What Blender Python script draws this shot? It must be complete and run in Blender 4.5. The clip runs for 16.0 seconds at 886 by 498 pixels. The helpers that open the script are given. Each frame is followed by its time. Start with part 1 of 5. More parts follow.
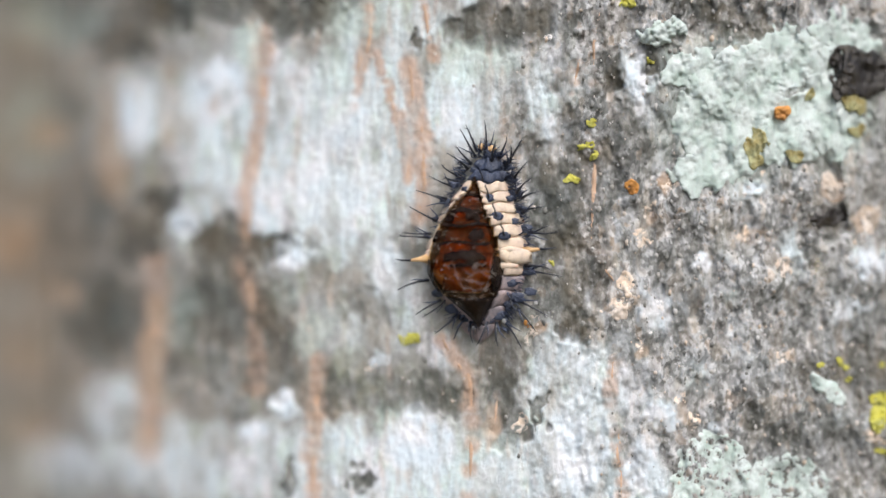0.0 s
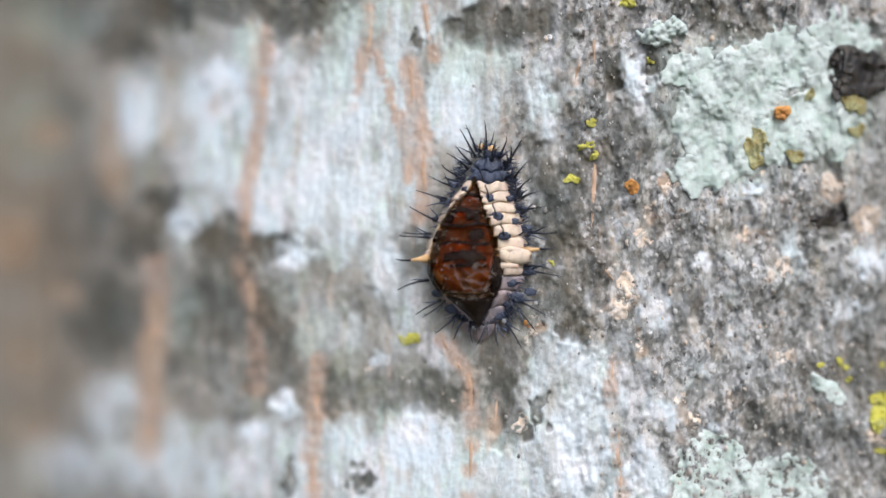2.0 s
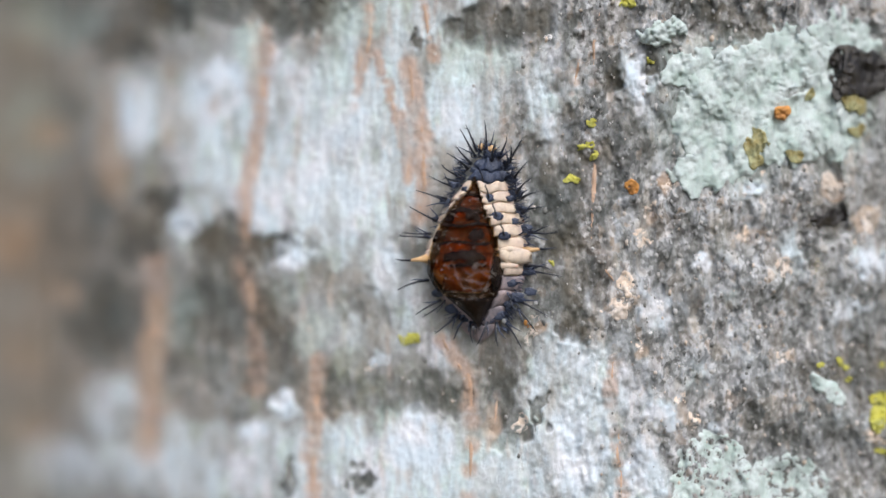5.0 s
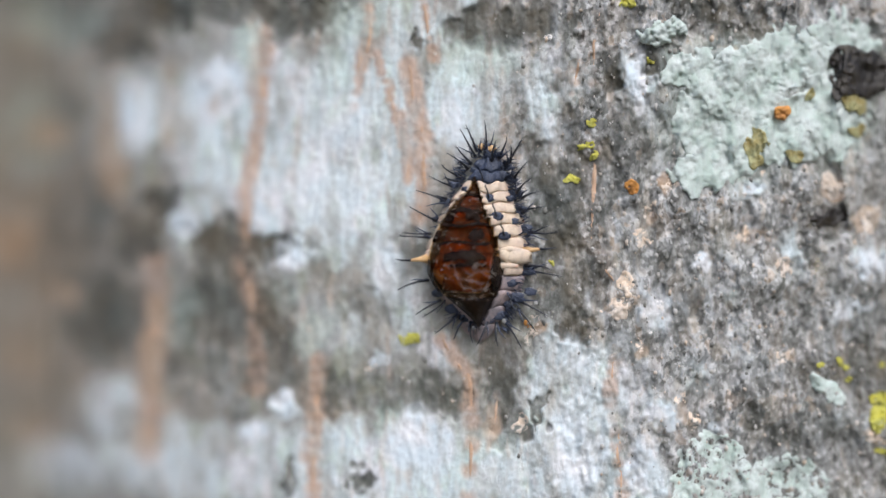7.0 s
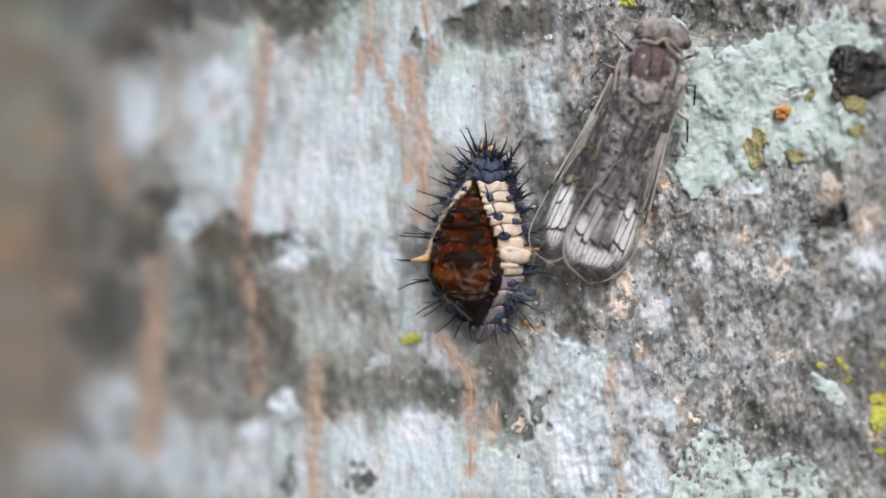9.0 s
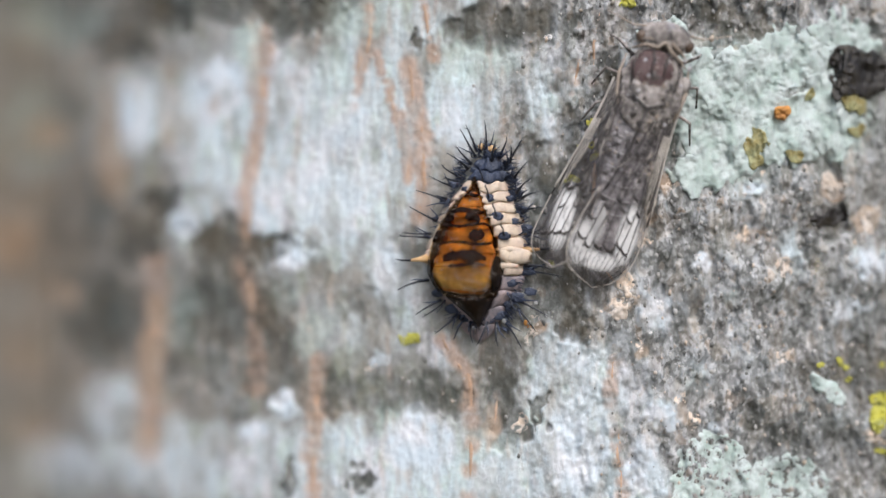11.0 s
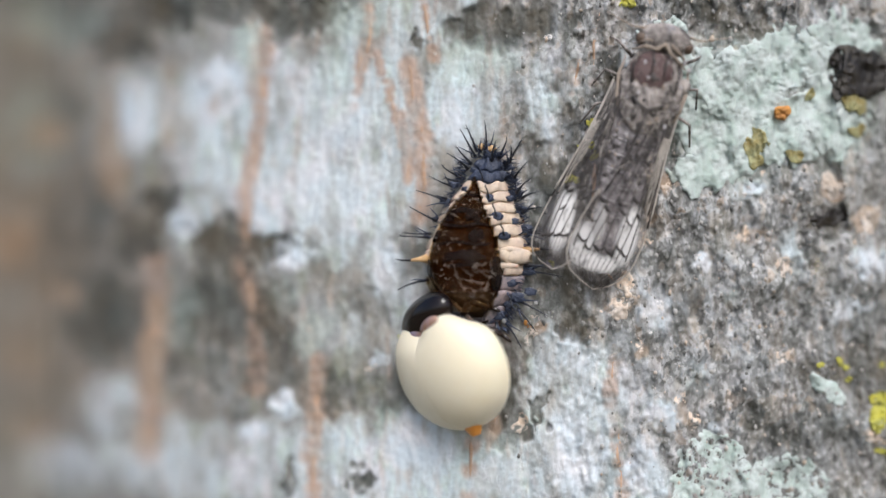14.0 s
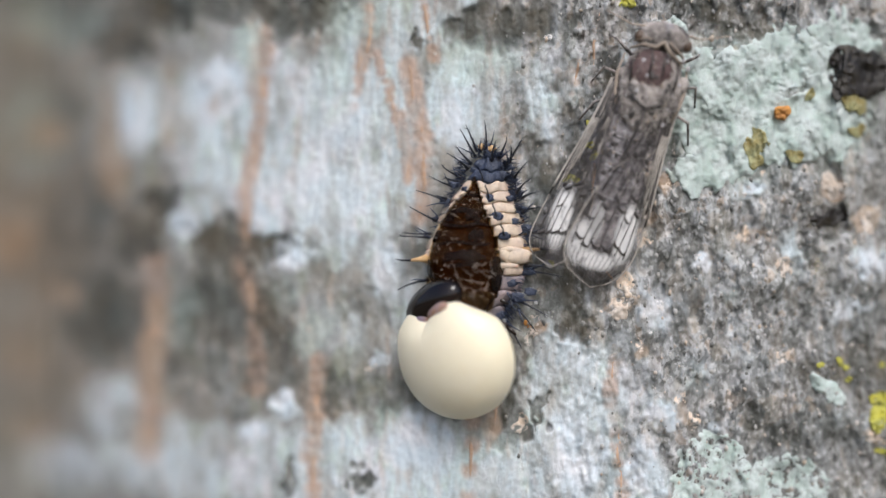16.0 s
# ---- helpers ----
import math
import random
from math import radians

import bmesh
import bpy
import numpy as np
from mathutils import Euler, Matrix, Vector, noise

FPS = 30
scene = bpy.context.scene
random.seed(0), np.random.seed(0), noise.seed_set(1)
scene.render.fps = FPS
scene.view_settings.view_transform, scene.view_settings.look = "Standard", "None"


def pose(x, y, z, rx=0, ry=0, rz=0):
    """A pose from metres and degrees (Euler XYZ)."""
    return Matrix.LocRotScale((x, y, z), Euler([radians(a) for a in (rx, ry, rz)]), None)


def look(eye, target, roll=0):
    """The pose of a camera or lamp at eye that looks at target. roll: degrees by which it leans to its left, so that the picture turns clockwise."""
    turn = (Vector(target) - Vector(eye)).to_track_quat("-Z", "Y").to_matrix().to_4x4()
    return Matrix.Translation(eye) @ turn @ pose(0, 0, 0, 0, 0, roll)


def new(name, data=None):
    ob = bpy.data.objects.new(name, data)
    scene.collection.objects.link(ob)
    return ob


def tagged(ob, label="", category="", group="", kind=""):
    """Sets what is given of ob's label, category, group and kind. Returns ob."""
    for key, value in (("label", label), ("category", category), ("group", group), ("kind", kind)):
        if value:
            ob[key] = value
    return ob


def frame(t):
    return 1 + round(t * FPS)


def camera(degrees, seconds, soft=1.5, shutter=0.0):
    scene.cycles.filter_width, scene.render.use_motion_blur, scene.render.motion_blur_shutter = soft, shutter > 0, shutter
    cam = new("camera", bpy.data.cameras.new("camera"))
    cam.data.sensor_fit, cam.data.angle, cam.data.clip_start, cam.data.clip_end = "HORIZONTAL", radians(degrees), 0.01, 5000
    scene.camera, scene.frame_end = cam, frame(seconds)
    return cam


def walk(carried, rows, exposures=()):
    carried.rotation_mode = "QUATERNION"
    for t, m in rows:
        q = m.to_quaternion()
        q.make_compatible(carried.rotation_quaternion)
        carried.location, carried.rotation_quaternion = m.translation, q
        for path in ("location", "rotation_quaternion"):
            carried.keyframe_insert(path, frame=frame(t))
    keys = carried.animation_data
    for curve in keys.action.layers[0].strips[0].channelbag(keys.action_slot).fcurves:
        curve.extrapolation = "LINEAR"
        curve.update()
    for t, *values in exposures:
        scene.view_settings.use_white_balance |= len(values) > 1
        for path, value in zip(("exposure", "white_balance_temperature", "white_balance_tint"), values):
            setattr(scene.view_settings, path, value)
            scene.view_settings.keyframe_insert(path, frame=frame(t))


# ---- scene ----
# The face of a slender tree trunk, life size. U is the unit in which the small things are drawn: about 1/45 mm.
U = 0.035 / 1568
LENS = 60.0
DIST = 0.0175 / math.tan(radians(LENS / 2))      # from the lens to the bark
EYE_Z = 1.2
RADIUS, AXIS_X = 0.038, 0.0076                   # the trunk's radius, and its axis beside the lens

cam = camera(LENS, 16.0, soft=1.5)
cam.data.dof.use_dof = True
cam.data.dof.focus_distance = DIST - 0.0002
cam.data.dof.aperture_fstop = cam.data.lens / 3.5
STAND = pose(0, -DIST, EYE_Z, 90, 0, 0)
walk(cam, [(0, STAND), (16, STAND)], exposures=[(0, 0.68, 6200, 9), (1.2, 0.66, 6020, 9), (3.5, 0.64, 5980, 9), (4.2, 0.59, 5980, 9), (6.5, 0.49, 5980, 9), (9, 0.48, 6000, 9), (12.5, 0.50, 6050, 9), (13.0, 0.44, 6050, 9), (14.5, 0.45, 6050, 9), (15.5, 0.52, 6050, 9), (16, 0.38, 6050, 9)])

# ---- light: an overcast sky, brightest high behind the lens ----
world = bpy.data.worlds.new("overcast_sky")
scene.world = world
world.use_nodes = True
wn = world.node_tree
sky = wn.nodes.new("ShaderNodeTexSky")
sky.sky_type, sky.sun_disc = "NISHITA", False
sky.sun_elevation, sky.sun_rotation = radians(50), radians(168)
sky.air_density, sky.dust_density, sky.ozone_density = 1.0, 4.0, 0.6
wn.links.new(sky.outputs[0], wn.nodes["Background"].inputs[0])
wn.nodes["Background"].inputs[1].default_value = 0.105
sun = new("sun", bpy.data.lights.new("sun", "SUN"))
sun.data.energy, sun.data.angle, sun.data.color = 1.7, radians(28), (1.0, 0.97, 0.92)
sun.matrix_world = look((0.28, -1.40, EYE_Z + 1.7), (0, 0, EYE_Z))


# ---- materials ----
def link(nt, a, b):
    nt.links.new(a, b)


def mixed(nt, fac, a, b):
    n = nt.nodes.new("ShaderNodeMix")
    n.data_type = "RGBA"
    for socket, v in ((n.inputs[0], fac), (n.inputs[6], a), (n.inputs[7], b)):
        if isinstance(v, (float, int)):
            socket.default_value = v
        elif isinstance(v, tuple):
            socket.default_value = (*v, 1)
        else:
            link(nt, v, socket)
    return n.outputs[2]


def noise_of(nt, scale, stretch=(1, 1, 1), detail=4.0, rough=0.55):
    tc, mp, n = (nt.nodes.new("ShaderNode" + k) for k in ("TexCoord", "Mapping", "TexNoise"))
    link(nt, tc.outputs["Object"], mp.inputs[0])
    mp.inputs["Scale"].default_value = stretch
    link(nt, mp.outputs[0], n.inputs["Vector"])
    n.inputs["Scale"].default_value, n.inputs["Detail"].default_value, n.inputs["Roughness"].default_value = scale, detail, rough
    return n.outputs[0]


def ramped(nt, v, lo, hi):
    n = nt.nodes.new("ShaderNodeMapRange")
    n.inputs[1].default_value, n.inputs[2].default_value = lo, hi
    link(nt, v, n.inputs[0])
    return n.outputs[0]


def times(nt, a, b, kind="MULTIPLY"):
    n = nt.nodes.new("ShaderNodeMath")
    n.operation, n.use_clamp = kind, True
    for socket, v in zip(n.inputs, (a, b)):
        if isinstance(v, (float, int)):
            socket.default_value = v
        else:
            link(nt, v, socket)
    return n.outputs[0]


def bumped(nt, b, height, far, strength=0.5):
    n = nt.nodes.new("ShaderNodeBump")
    n.inputs["Strength"].default_value, n.inputs["Distance"].default_value = strength, far
    link(nt, height, n.inputs["Height"])
    link(nt, n.outputs[0], b.inputs["Normal"])


def surface(name, c1, c2, grain=30, rough=0.6, bump=1.0, coat=0.0, sss=0.0, spread=0.0, stain=None, metal=0.0):
    """Two tones mixed by noise at two sizes (grain in U), fine relief, gloss varied by the same noise."""
    m = bpy.data.materials.new(name)
    m.use_nodes = True
    nt = m.node_tree
    b = nt.nodes["Principled BSDF"]
    coarse = noise_of(nt, 1 / (grain * 4 * U), detail=3)
    fine = noise_of(nt, 1 / (grain * U), detail=5, rough=0.65)
    col = mixed(nt, ramped(nt, coarse, 0.35, 0.65), c1, c2)
    col = mixed(nt, times(nt, ramped(nt, fine, 0.45, 0.75), 0.6), col, stain or tuple(x * 0.55 for x in c1))
    if spread:
        oi = nt.nodes.new("ShaderNodeObjectInfo")
        hs = nt.nodes.new("ShaderNodeHueSaturation")
        link(nt, ramped(nt, oi.outputs["Random"], 0, 1), hs.inputs["Fac"])
        hs.inputs["Value"].default_value, hs.inputs["Saturation"].default_value = 1 - spread, 1 - spread
        link(nt, col, hs.inputs["Color"])
        col = hs.outputs[0]
    link(nt, col, b.inputs["Base Color"])
    r = nt.nodes.new("ShaderNodeMapRange")
    r.inputs[3].default_value, r.inputs[4].default_value = rough * 0.75, min(1, rough * 1.3)
    link(nt, fine, r.inputs[0])
    link(nt, r.outputs[0], b.inputs["Roughness"])
    b.inputs["Coat Weight"].default_value, b.inputs["Coat Roughness"].default_value = coat, 0.12
    b.inputs["Metallic"].default_value = metal
    if sss:
        b.inputs["Subsurface Weight"].default_value, b.inputs["Subsurface Scale"].default_value = sss, (18 if sss > 0.3 else 10) * U
        b.inputs["Subsurface Radius"].default_value = (1.0, 0.9, 0.78) if sss > 0.3 else (1.0, 0.6, 0.35)
    if bump:
        bumped(nt, b, fine, bump * U)
    return m


def clear(name, tint, film, share, rough=0.15, grain=20, bump=0.5, uneven=0.15):
    """A thin see-through skin: part lets light pass tinted, part is a glossy film."""
    m = surface(name, film, tuple(x * 0.6 for x in film), grain, rough, bump)
    nt = m.node_tree
    b, out = nt.nodes["Principled BSDF"], nt.nodes["Material Output"]
    tr, mx = nt.nodes.new("ShaderNodeBsdfTransparent"), nt.nodes.new("ShaderNodeMixShader")
    tr.inputs[0].default_value = (*tint, 1)
    spots = noise_of(nt, 1 / (grain * 1.6 * U), detail=3)
    n = nt.nodes.new("ShaderNodeMapRange")
    n.inputs[1].default_value, n.inputs[2].default_value = 0.35, 0.65
    n.inputs[3].default_value, n.inputs[4].default_value = max(0, share - uneven), min(1, share + uneven)
    link(nt, spots, n.inputs[0])
    link(nt, n.outputs[0], mx.inputs[0])
    link(nt, tr.outputs[0], mx.inputs[1])
    link(nt, b.outputs[0], mx.inputs[2])
    link(nt, mx.outputs[0], out.inputs[0])
    return m


def bark_material():
    m = bpy.data.materials.new("bark")
    m.use_nodes = True
    nt = m.node_tree
    b = nt.nodes["Principled BSDF"]
    masks = []
    for name in ("growth_shade_a", "growth_b", "stain_shade_c"):
        at, sp = nt.nodes.new("ShaderNodeAttribute"), nt.nodes.new("ShaderNodeSeparateColor")
        at.attribute_name = name
        link(nt, at.outputs["Color"], sp.inputs[0])
        masks += list(sp.outputs)
    pale, dark, rust, mint, warm, speck, ochre, umber, white_tone = masks
    fibre = noise_of(nt, 1 / (42 * U), (1, 1, 0.42), 5, 0.55)
    grain = noise_of(nt, 1 / (9 * U), (1, 1, 0.75), 4, 0.7)
    blotch = noise_of(nt, 1 / (70 * U), (1, 1, 0.6), 4, 0.6)
    patch = noise_of(nt, 1 / (30 * U), (1, 1, 0.62), 5, 0.62)
    tuft = noise_of(nt, 1 / (17 * U), (1.25, 1, 0.5), 4, 0.6)
    hue = noise_of(nt, 1 / (95 * U), (1, 1, 0.7), 3, 0.5)
    tint = noise_of(nt, 1 / (55 * U), (1.3, 1, 0.8), 3, 0.5)
    base = mixed(nt, ramped(nt, hue, 0.38, 0.6), (0.34, 0.285, 0.22), (0.32, 0.325, 0.315))
    base = mixed(nt, times(nt, ramped(nt, tint, 0.52, 0.64), 0.8), base, (0.25, 0.265, 0.175))
    col = mixed(nt, ramped(nt, blotch, 0.35, 0.65), base, (0.20, 0.19, 0.165))
    chalk = mixed(nt, blotch, (0.545, 0.665, 0.715), (0.69, 0.725, 0.75))
    chalk = mixed(nt, times(nt, ramped(nt, hue, 0.54, 0.66), 0.8), chalk, (0.73, 0.70, 0.74))
    chalk = mixed(nt, times(nt, ramped(nt, tint, 0.55, 0.68), 0.75), chalk, (0.60, 0.71, 0.65))
    chalk = mixed(nt, times(nt, ramped(nt, tint, 0.44, 0.30), 0.5), chalk, (0.46, 0.42, 0.38))
    thread = noise_of(nt, 1 / (24 * U), (1.7, 1, 0.3), 4, 0.6)
    chalk = mixed(nt, times(nt, ramped(nt, thread, 0.54, 0.68), 0.6), chalk, (0.41, 0.47, 0.485))
    chalk = mixed(nt, times(nt, ramped(nt, thread, 0.44, 0.32), 0.5), chalk, (0.68, 0.60, 0.565))
    col = mixed(nt, times(nt, ramped(nt, patch, 0.50, 0.66), times(nt, speck, 0.8)), col, (0.55, 0.55, 0.56))
    col = mixed(nt, times(nt, ramped(nt, tuft, 0.56, 0.72), times(nt, speck, 0.7)), col, (0.50, 0.42, 0.34))
    col = mixed(nt, times(nt, ramped(nt, patch, 0.45, 0.30), times(nt, speck, 0.85)), col, (0.085, 0.085, 0.08))
    col = mixed(nt, times(nt, warm, 0.7), col, (0.30, 0.205, 0.135))
    col = mixed(nt, times(nt, dark, ramped(nt, grain, 0.2, 0.5)), col, mixed(nt, ramped(nt, hue, 0.35, 0.65), (0.115, 0.088, 0.056), (0.066, 0.078, 0.058)))
    col = mixed(nt, times(nt, pale, ramped(nt, fibre, 0.22, 0.52)), col, chalk)
    col = mixed(nt, times(nt, mint, ramped(nt, grain, 0.2, 0.5)), col, (0.54, 0.66, 0.605))
    col = mixed(nt, times(nt, rust, ramped(nt, fibre, 0.25, 0.5)), col, (0.50, 0.315, 0.215))
    rusty = noise_of(nt, 1 / (34 * U), (1.5, 1, 0.32), 3, 0.5)
    col = mixed(nt, times(nt, ramped(nt, rusty, 0.59, 0.70), 0.42), col, (0.47, 0.345, 0.275))
    # a mosaic of ragged granules in many tones, in two sizes
    tc = nt.nodes.new("ShaderNodeTexCoord")
    for size, warp, share, tones in ((28, 18, 0.72, [(0.1, (0.05, 0.05, 0.048)), (0.32, (0.15, 0.148, 0.14)), (0.52, (0.28, 0.29, 0.28)), (0.7, (0.51, 0.55, 0.60)), (0.82, (0.40, 0.31, 0.24)), (0.95, (0.62, 0.53, 0.44))]),
                                     (13, 10, 0.6, [(0.05, (0.025, 0.026, 0.03)), (0.28, (0.10, 0.10, 0.097)), (0.5, (0.27, 0.276, 0.262)), (0.72, (0.50, 0.50, 0.52)), (0.86, (0.72, 0.72, 0.75)), (0.96, (0.60, 0.45, 0.33))]),
                                     (6.5, 4, 0.42, [(0.1, (0.03, 0.03, 0.032)), (0.4, (0.16, 0.155, 0.15)), (0.65, (0.38, 0.37, 0.36)), (0.9, (0.78, 0.77, 0.77))])):
        no, ad, mp, vo, sp, ra = (nt.nodes.new("ShaderNode" + k) for k in ("TexNoise", "VectorMath", "Mapping", "TexVoronoi", "SeparateColor", "ValToRGB"))
        no.inputs["Scale"].default_value, no.inputs["Detail"].default_value = 1 / (size * 1.1 * U), 3
        link(nt, tc.outputs["Object"], no.inputs["Vector"])
        ad.operation = "MULTIPLY_ADD"
        link(nt, no.outputs["Color"], ad.inputs[0])
        ad.inputs[1].default_value = (warp * 2 * U,) * 3
        link(nt, tc.outputs["Object"], ad.inputs[2])
        link(nt, ad.outputs[0], mp.inputs[0])
        mp.inputs["Scale"].default_value, mp.inputs["Rotation"].default_value = (1, 1, 0.68), (0, 0.25, 0)
        link(nt, mp.outputs[0], vo.inputs["Vector"])
        vo.feature = "SMOOTH_F1"
        vo.inputs["Scale"].default_value, vo.inputs["Smoothness"].default_value = 1 / (size * U), 0.35
        link(nt, vo.outputs["Color"], sp.inputs[0])
        while len(ra.color_ramp.elements) < len(tones):
            ra.color_ramp.elements.new(0.5)
        for e, (x, c) in zip(ra.color_ramp.elements, tones):
            e.position, e.color = x, (*c, 1)
        link(nt, sp.outputs[0], ra.inputs[0])
        col = mixed(nt, times(nt, speck, share), col, ra.outputs[0])
    # dark and pale streaks of colour that run along the trunk
    streak = noise_of(nt, 1 / (58 * U), (1.35, 1, 0.42), 6, 0.62)
    streak.node.inputs["Distortion"].default_value = 0.9
    col = mixed(nt, times(nt, ramped(nt, streak, 0.44, 0.30), times(nt, speck, 0.75)), col, (0.060, 0.066, 0.060))
    col = mixed(nt, times(nt, ramped(nt, streak, 0.54, 0.68), times(nt, speck, 0.7)), col, mixed(nt, ramped(nt, tint, 0.42, 0.6), (0.57, 0.61, 0.66), (0.56, 0.49, 0.41)))
    col = mixed(nt, times(nt, times(nt, dark, 0.7), ramped(nt, patch, 0.62, 0.38)), col, (0.055, 0.056, 0.050))
    col = mixed(nt, times(nt, ramped(nt, grain, 0.5, 0.8), 0.4), col, (0.12, 0.115, 0.105))
    # stain colours that lie over everything else: ochre, umber with painted insect shade, white
    col = mixed(nt, times(nt, umber, ramped(nt, patch, 0.72, 0.42)), col, mixed(nt, ramped(nt, hue, 0.40, 0.60), (0.085, 0.070, 0.046), (0.060, 0.064, 0.058)))
    col = mixed(nt, times(nt, white_tone, ramped(nt, fibre, 0.25, 0.48)), col, mixed(nt, ramped(nt, tint, 0.4, 0.6), (0.60, 0.67, 0.73), (0.69, 0.69, 0.72)))
    col = mixed(nt, times(nt, times(nt, ochre, 0.8), ramped(nt, fibre, 0.22, 0.50)), col, mixed(nt, ramped(nt, blotch, 0.38, 0.6), (0.37, 0.235, 0.14), (0.47, 0.37, 0.28)))
    link(nt, col, b.inputs["Base Color"])
    b.inputs["Roughness"].default_value = 0.82
    bumped(nt, b, times(nt, grain, tuft, "ADD"), 5 * U, 0.7)
    return m


BARK = bark_material()
STRAND = surface("red_bark", (0.50, 0.31, 0.20), (0.42, 0.28, 0.19), 9, 0.75, 4, stain=(0.60, 0.48, 0.38))
CRUMB = surface("cream_crust", (0.74, 0.56, 0.41), (0.74, 0.65, 0.57), 7, 0.8, 4, spread=0.25, stain=(0.52, 0.42, 0.34))
WHITE_CRUMB = surface("white_crust", (0.66, 0.65, 0.66), (0.60, 0.56, 0.52), 6, 0.8, 3, stain=(0.42, 0.40, 0.38))
MINT = surface("mint_lichen", (0.42, 0.505, 0.46), (0.585, 0.635, 0.62), 8, 0.9, 3, spread=0.08, stain=(0.30, 0.33, 0.305))
YELLOW = surface("yellow_lichen", (0.55, 0.50, 0.06), (0.40, 0.40, 0.10), 8, 0.8, 4)
OLIVE = surface("olive_lichen", (0.25, 0.19, 0.06), (0.31, 0.30, 0.14), 8, 0.85, 3, stain=(0.36, 0.38, 0.27))
ORANGE = surface("orange_lichen", (0.62, 0.28, 0.05), (0.45, 0.20, 0.06), 7, 0.6, 4)
PIT = surface("black_bark", (0.010, 0.007, 0.007), (0.026, 0.019, 0.012), 14, 0.5, 10, stain=(0.05, 0.04, 0.02))
SKIN = surface("cream_skin", (0.68, 0.55, 0.42), (0.60, 0.47, 0.38), 9, 0.5, 3, sss=0.1, stain=(0.40, 0.30, 0.24))
ROSY = surface("rosy_grey_skin", (0.40, 0.30, 0.28), (0.22, 0.19, 0.21), 9, 0.5, 4, stain=(0.08, 0.085, 0.11))
PLATE = surface("blue_black_plate", (0.020, 0.027, 0.052), (0.038, 0.05, 0.09), 6, 0.42, 6, stain=(0.10, 0.115, 0.17))
SPINE = surface("black_spine", (0.012, 0.013, 0.02), (0.03, 0.033, 0.045), 8, 0.35, 0.5)
TAN_SPINE = surface("tan_spine", (0.65, 0.42, 0.20), (0.55, 0.34, 0.16), 8, 0.5, 0.5)
SHELL = clear("brown_shell", (0.97, 0.89, 0.72), (0.075, 0.032, 0.013), 0.15, 0.08, 12, 22, 0.13)
# added see-through layer that dims the body inside the shell
DIM_FILM = clear("brown_dimming_film", (0.85, 0.58, 0.34), (0.10, 0.043, 0.017), 0.22, 0.2, 12, 6, 0.16)
BAND = clear("dark_band", (0.55, 0.30, 0.14), (0.018, 0.009, 0.006), 0.62, 0.12, 8, 8, 0.3)
SHELL_DARK = clear("dark_shell", (0.30, 0.16, 0.08), (0.018, 0.010, 0.006), 0.85, 0.2, 12, 6)
LINING = surface("dark_lining", (0.022, 0.012, 0.007), (0.014, 0.008, 0.005), 20, 0.4, 1.5)
# pale tone for the shell's threads and its painted glints
GLINT_THREAD = surface("white_glint_and_thread", (0.48, 0.40, 0.35), (0.34, 0.27, 0.22), 6, 0.25, 1)
ELYTRA = surface("cream_wing_case", (0.97, 0.82, 0.57), (0.98, 0.85, 0.63), 60, 0.36, 0.0, coat=0.10, sss=0.35, stain=(0.93, 0.77, 0.52))
eb = ELYTRA.node_tree.nodes["Principled BSDF"]
eb.inputs["Sheen Weight"].default_value, eb.inputs["Sheen Roughness"].default_value, eb.inputs["Sheen Tint"].default_value = 0.3, 0.6, (1.0, 0.9, 0.7, 1)
ABDOMEN = surface("orange_abdomen", (0.80, 0.36, 0.075), (0.72, 0.27, 0.04), 20, 0.38, 1.5, coat=0.2, sss=0.2, stain=(0.85, 0.42, 0.12))
PALE_BAR = surface("pale_orange_bar", (0.90, 0.52, 0.20), (0.86, 0.46, 0.15), 12, 0.4, 1.0, sss=0.1, stain=(0.95, 0.62, 0.3))
AMBER = surface("pale_amber", (0.82, 0.50, 0.17), (0.90, 0.70, 0.40), 12, 0.3, 2.0, coat=0.2, sss=0.15, stain=(0.40, 0.15, 0.04))
JET = surface("jet_black", (0.006, 0.005, 0.006), (0.02, 0.009, 0.005), 30, 0.13, 0.0, coat=0.3)
# brown hind edge; the lavender tone is a highlight put into the colour
SHEEN_EDGE = surface("brown_edge_with_sheen", (0.24, 0.20, 0.28), (0.34, 0.20, 0.13), 14, 0.2, 0.0, coat=0.3, sss=0.1, stain=(0.30, 0.14, 0.06))
LEG = surface("black_brown_leg", (0.015, 0.012, 0.012), (0.04, 0.022, 0.014), 12, 0.28, 0.8, coat=0.2)
for dull, amount in ((SHELL, 0.5), (BAND, 0.16), (SHELL_DARK, 0.2), (DIM_FILM, 0.2), (JET, 0.3)):
    dull.node_tree.nodes["Principled BSDF"].inputs["Specular IOR Level"].default_value = amount
DROP = clear("clear_drop", (0.95, 0.95, 0.95), (0.8, 0.8, 0.8), 0.4, 0.05, 10, 0)
MEMBRANE = clear("wing_membrane", (0.97, 0.965, 0.96), (0.35, 0.315, 0.325), 0.12, 0.14, 13, 1.6, 0.10)


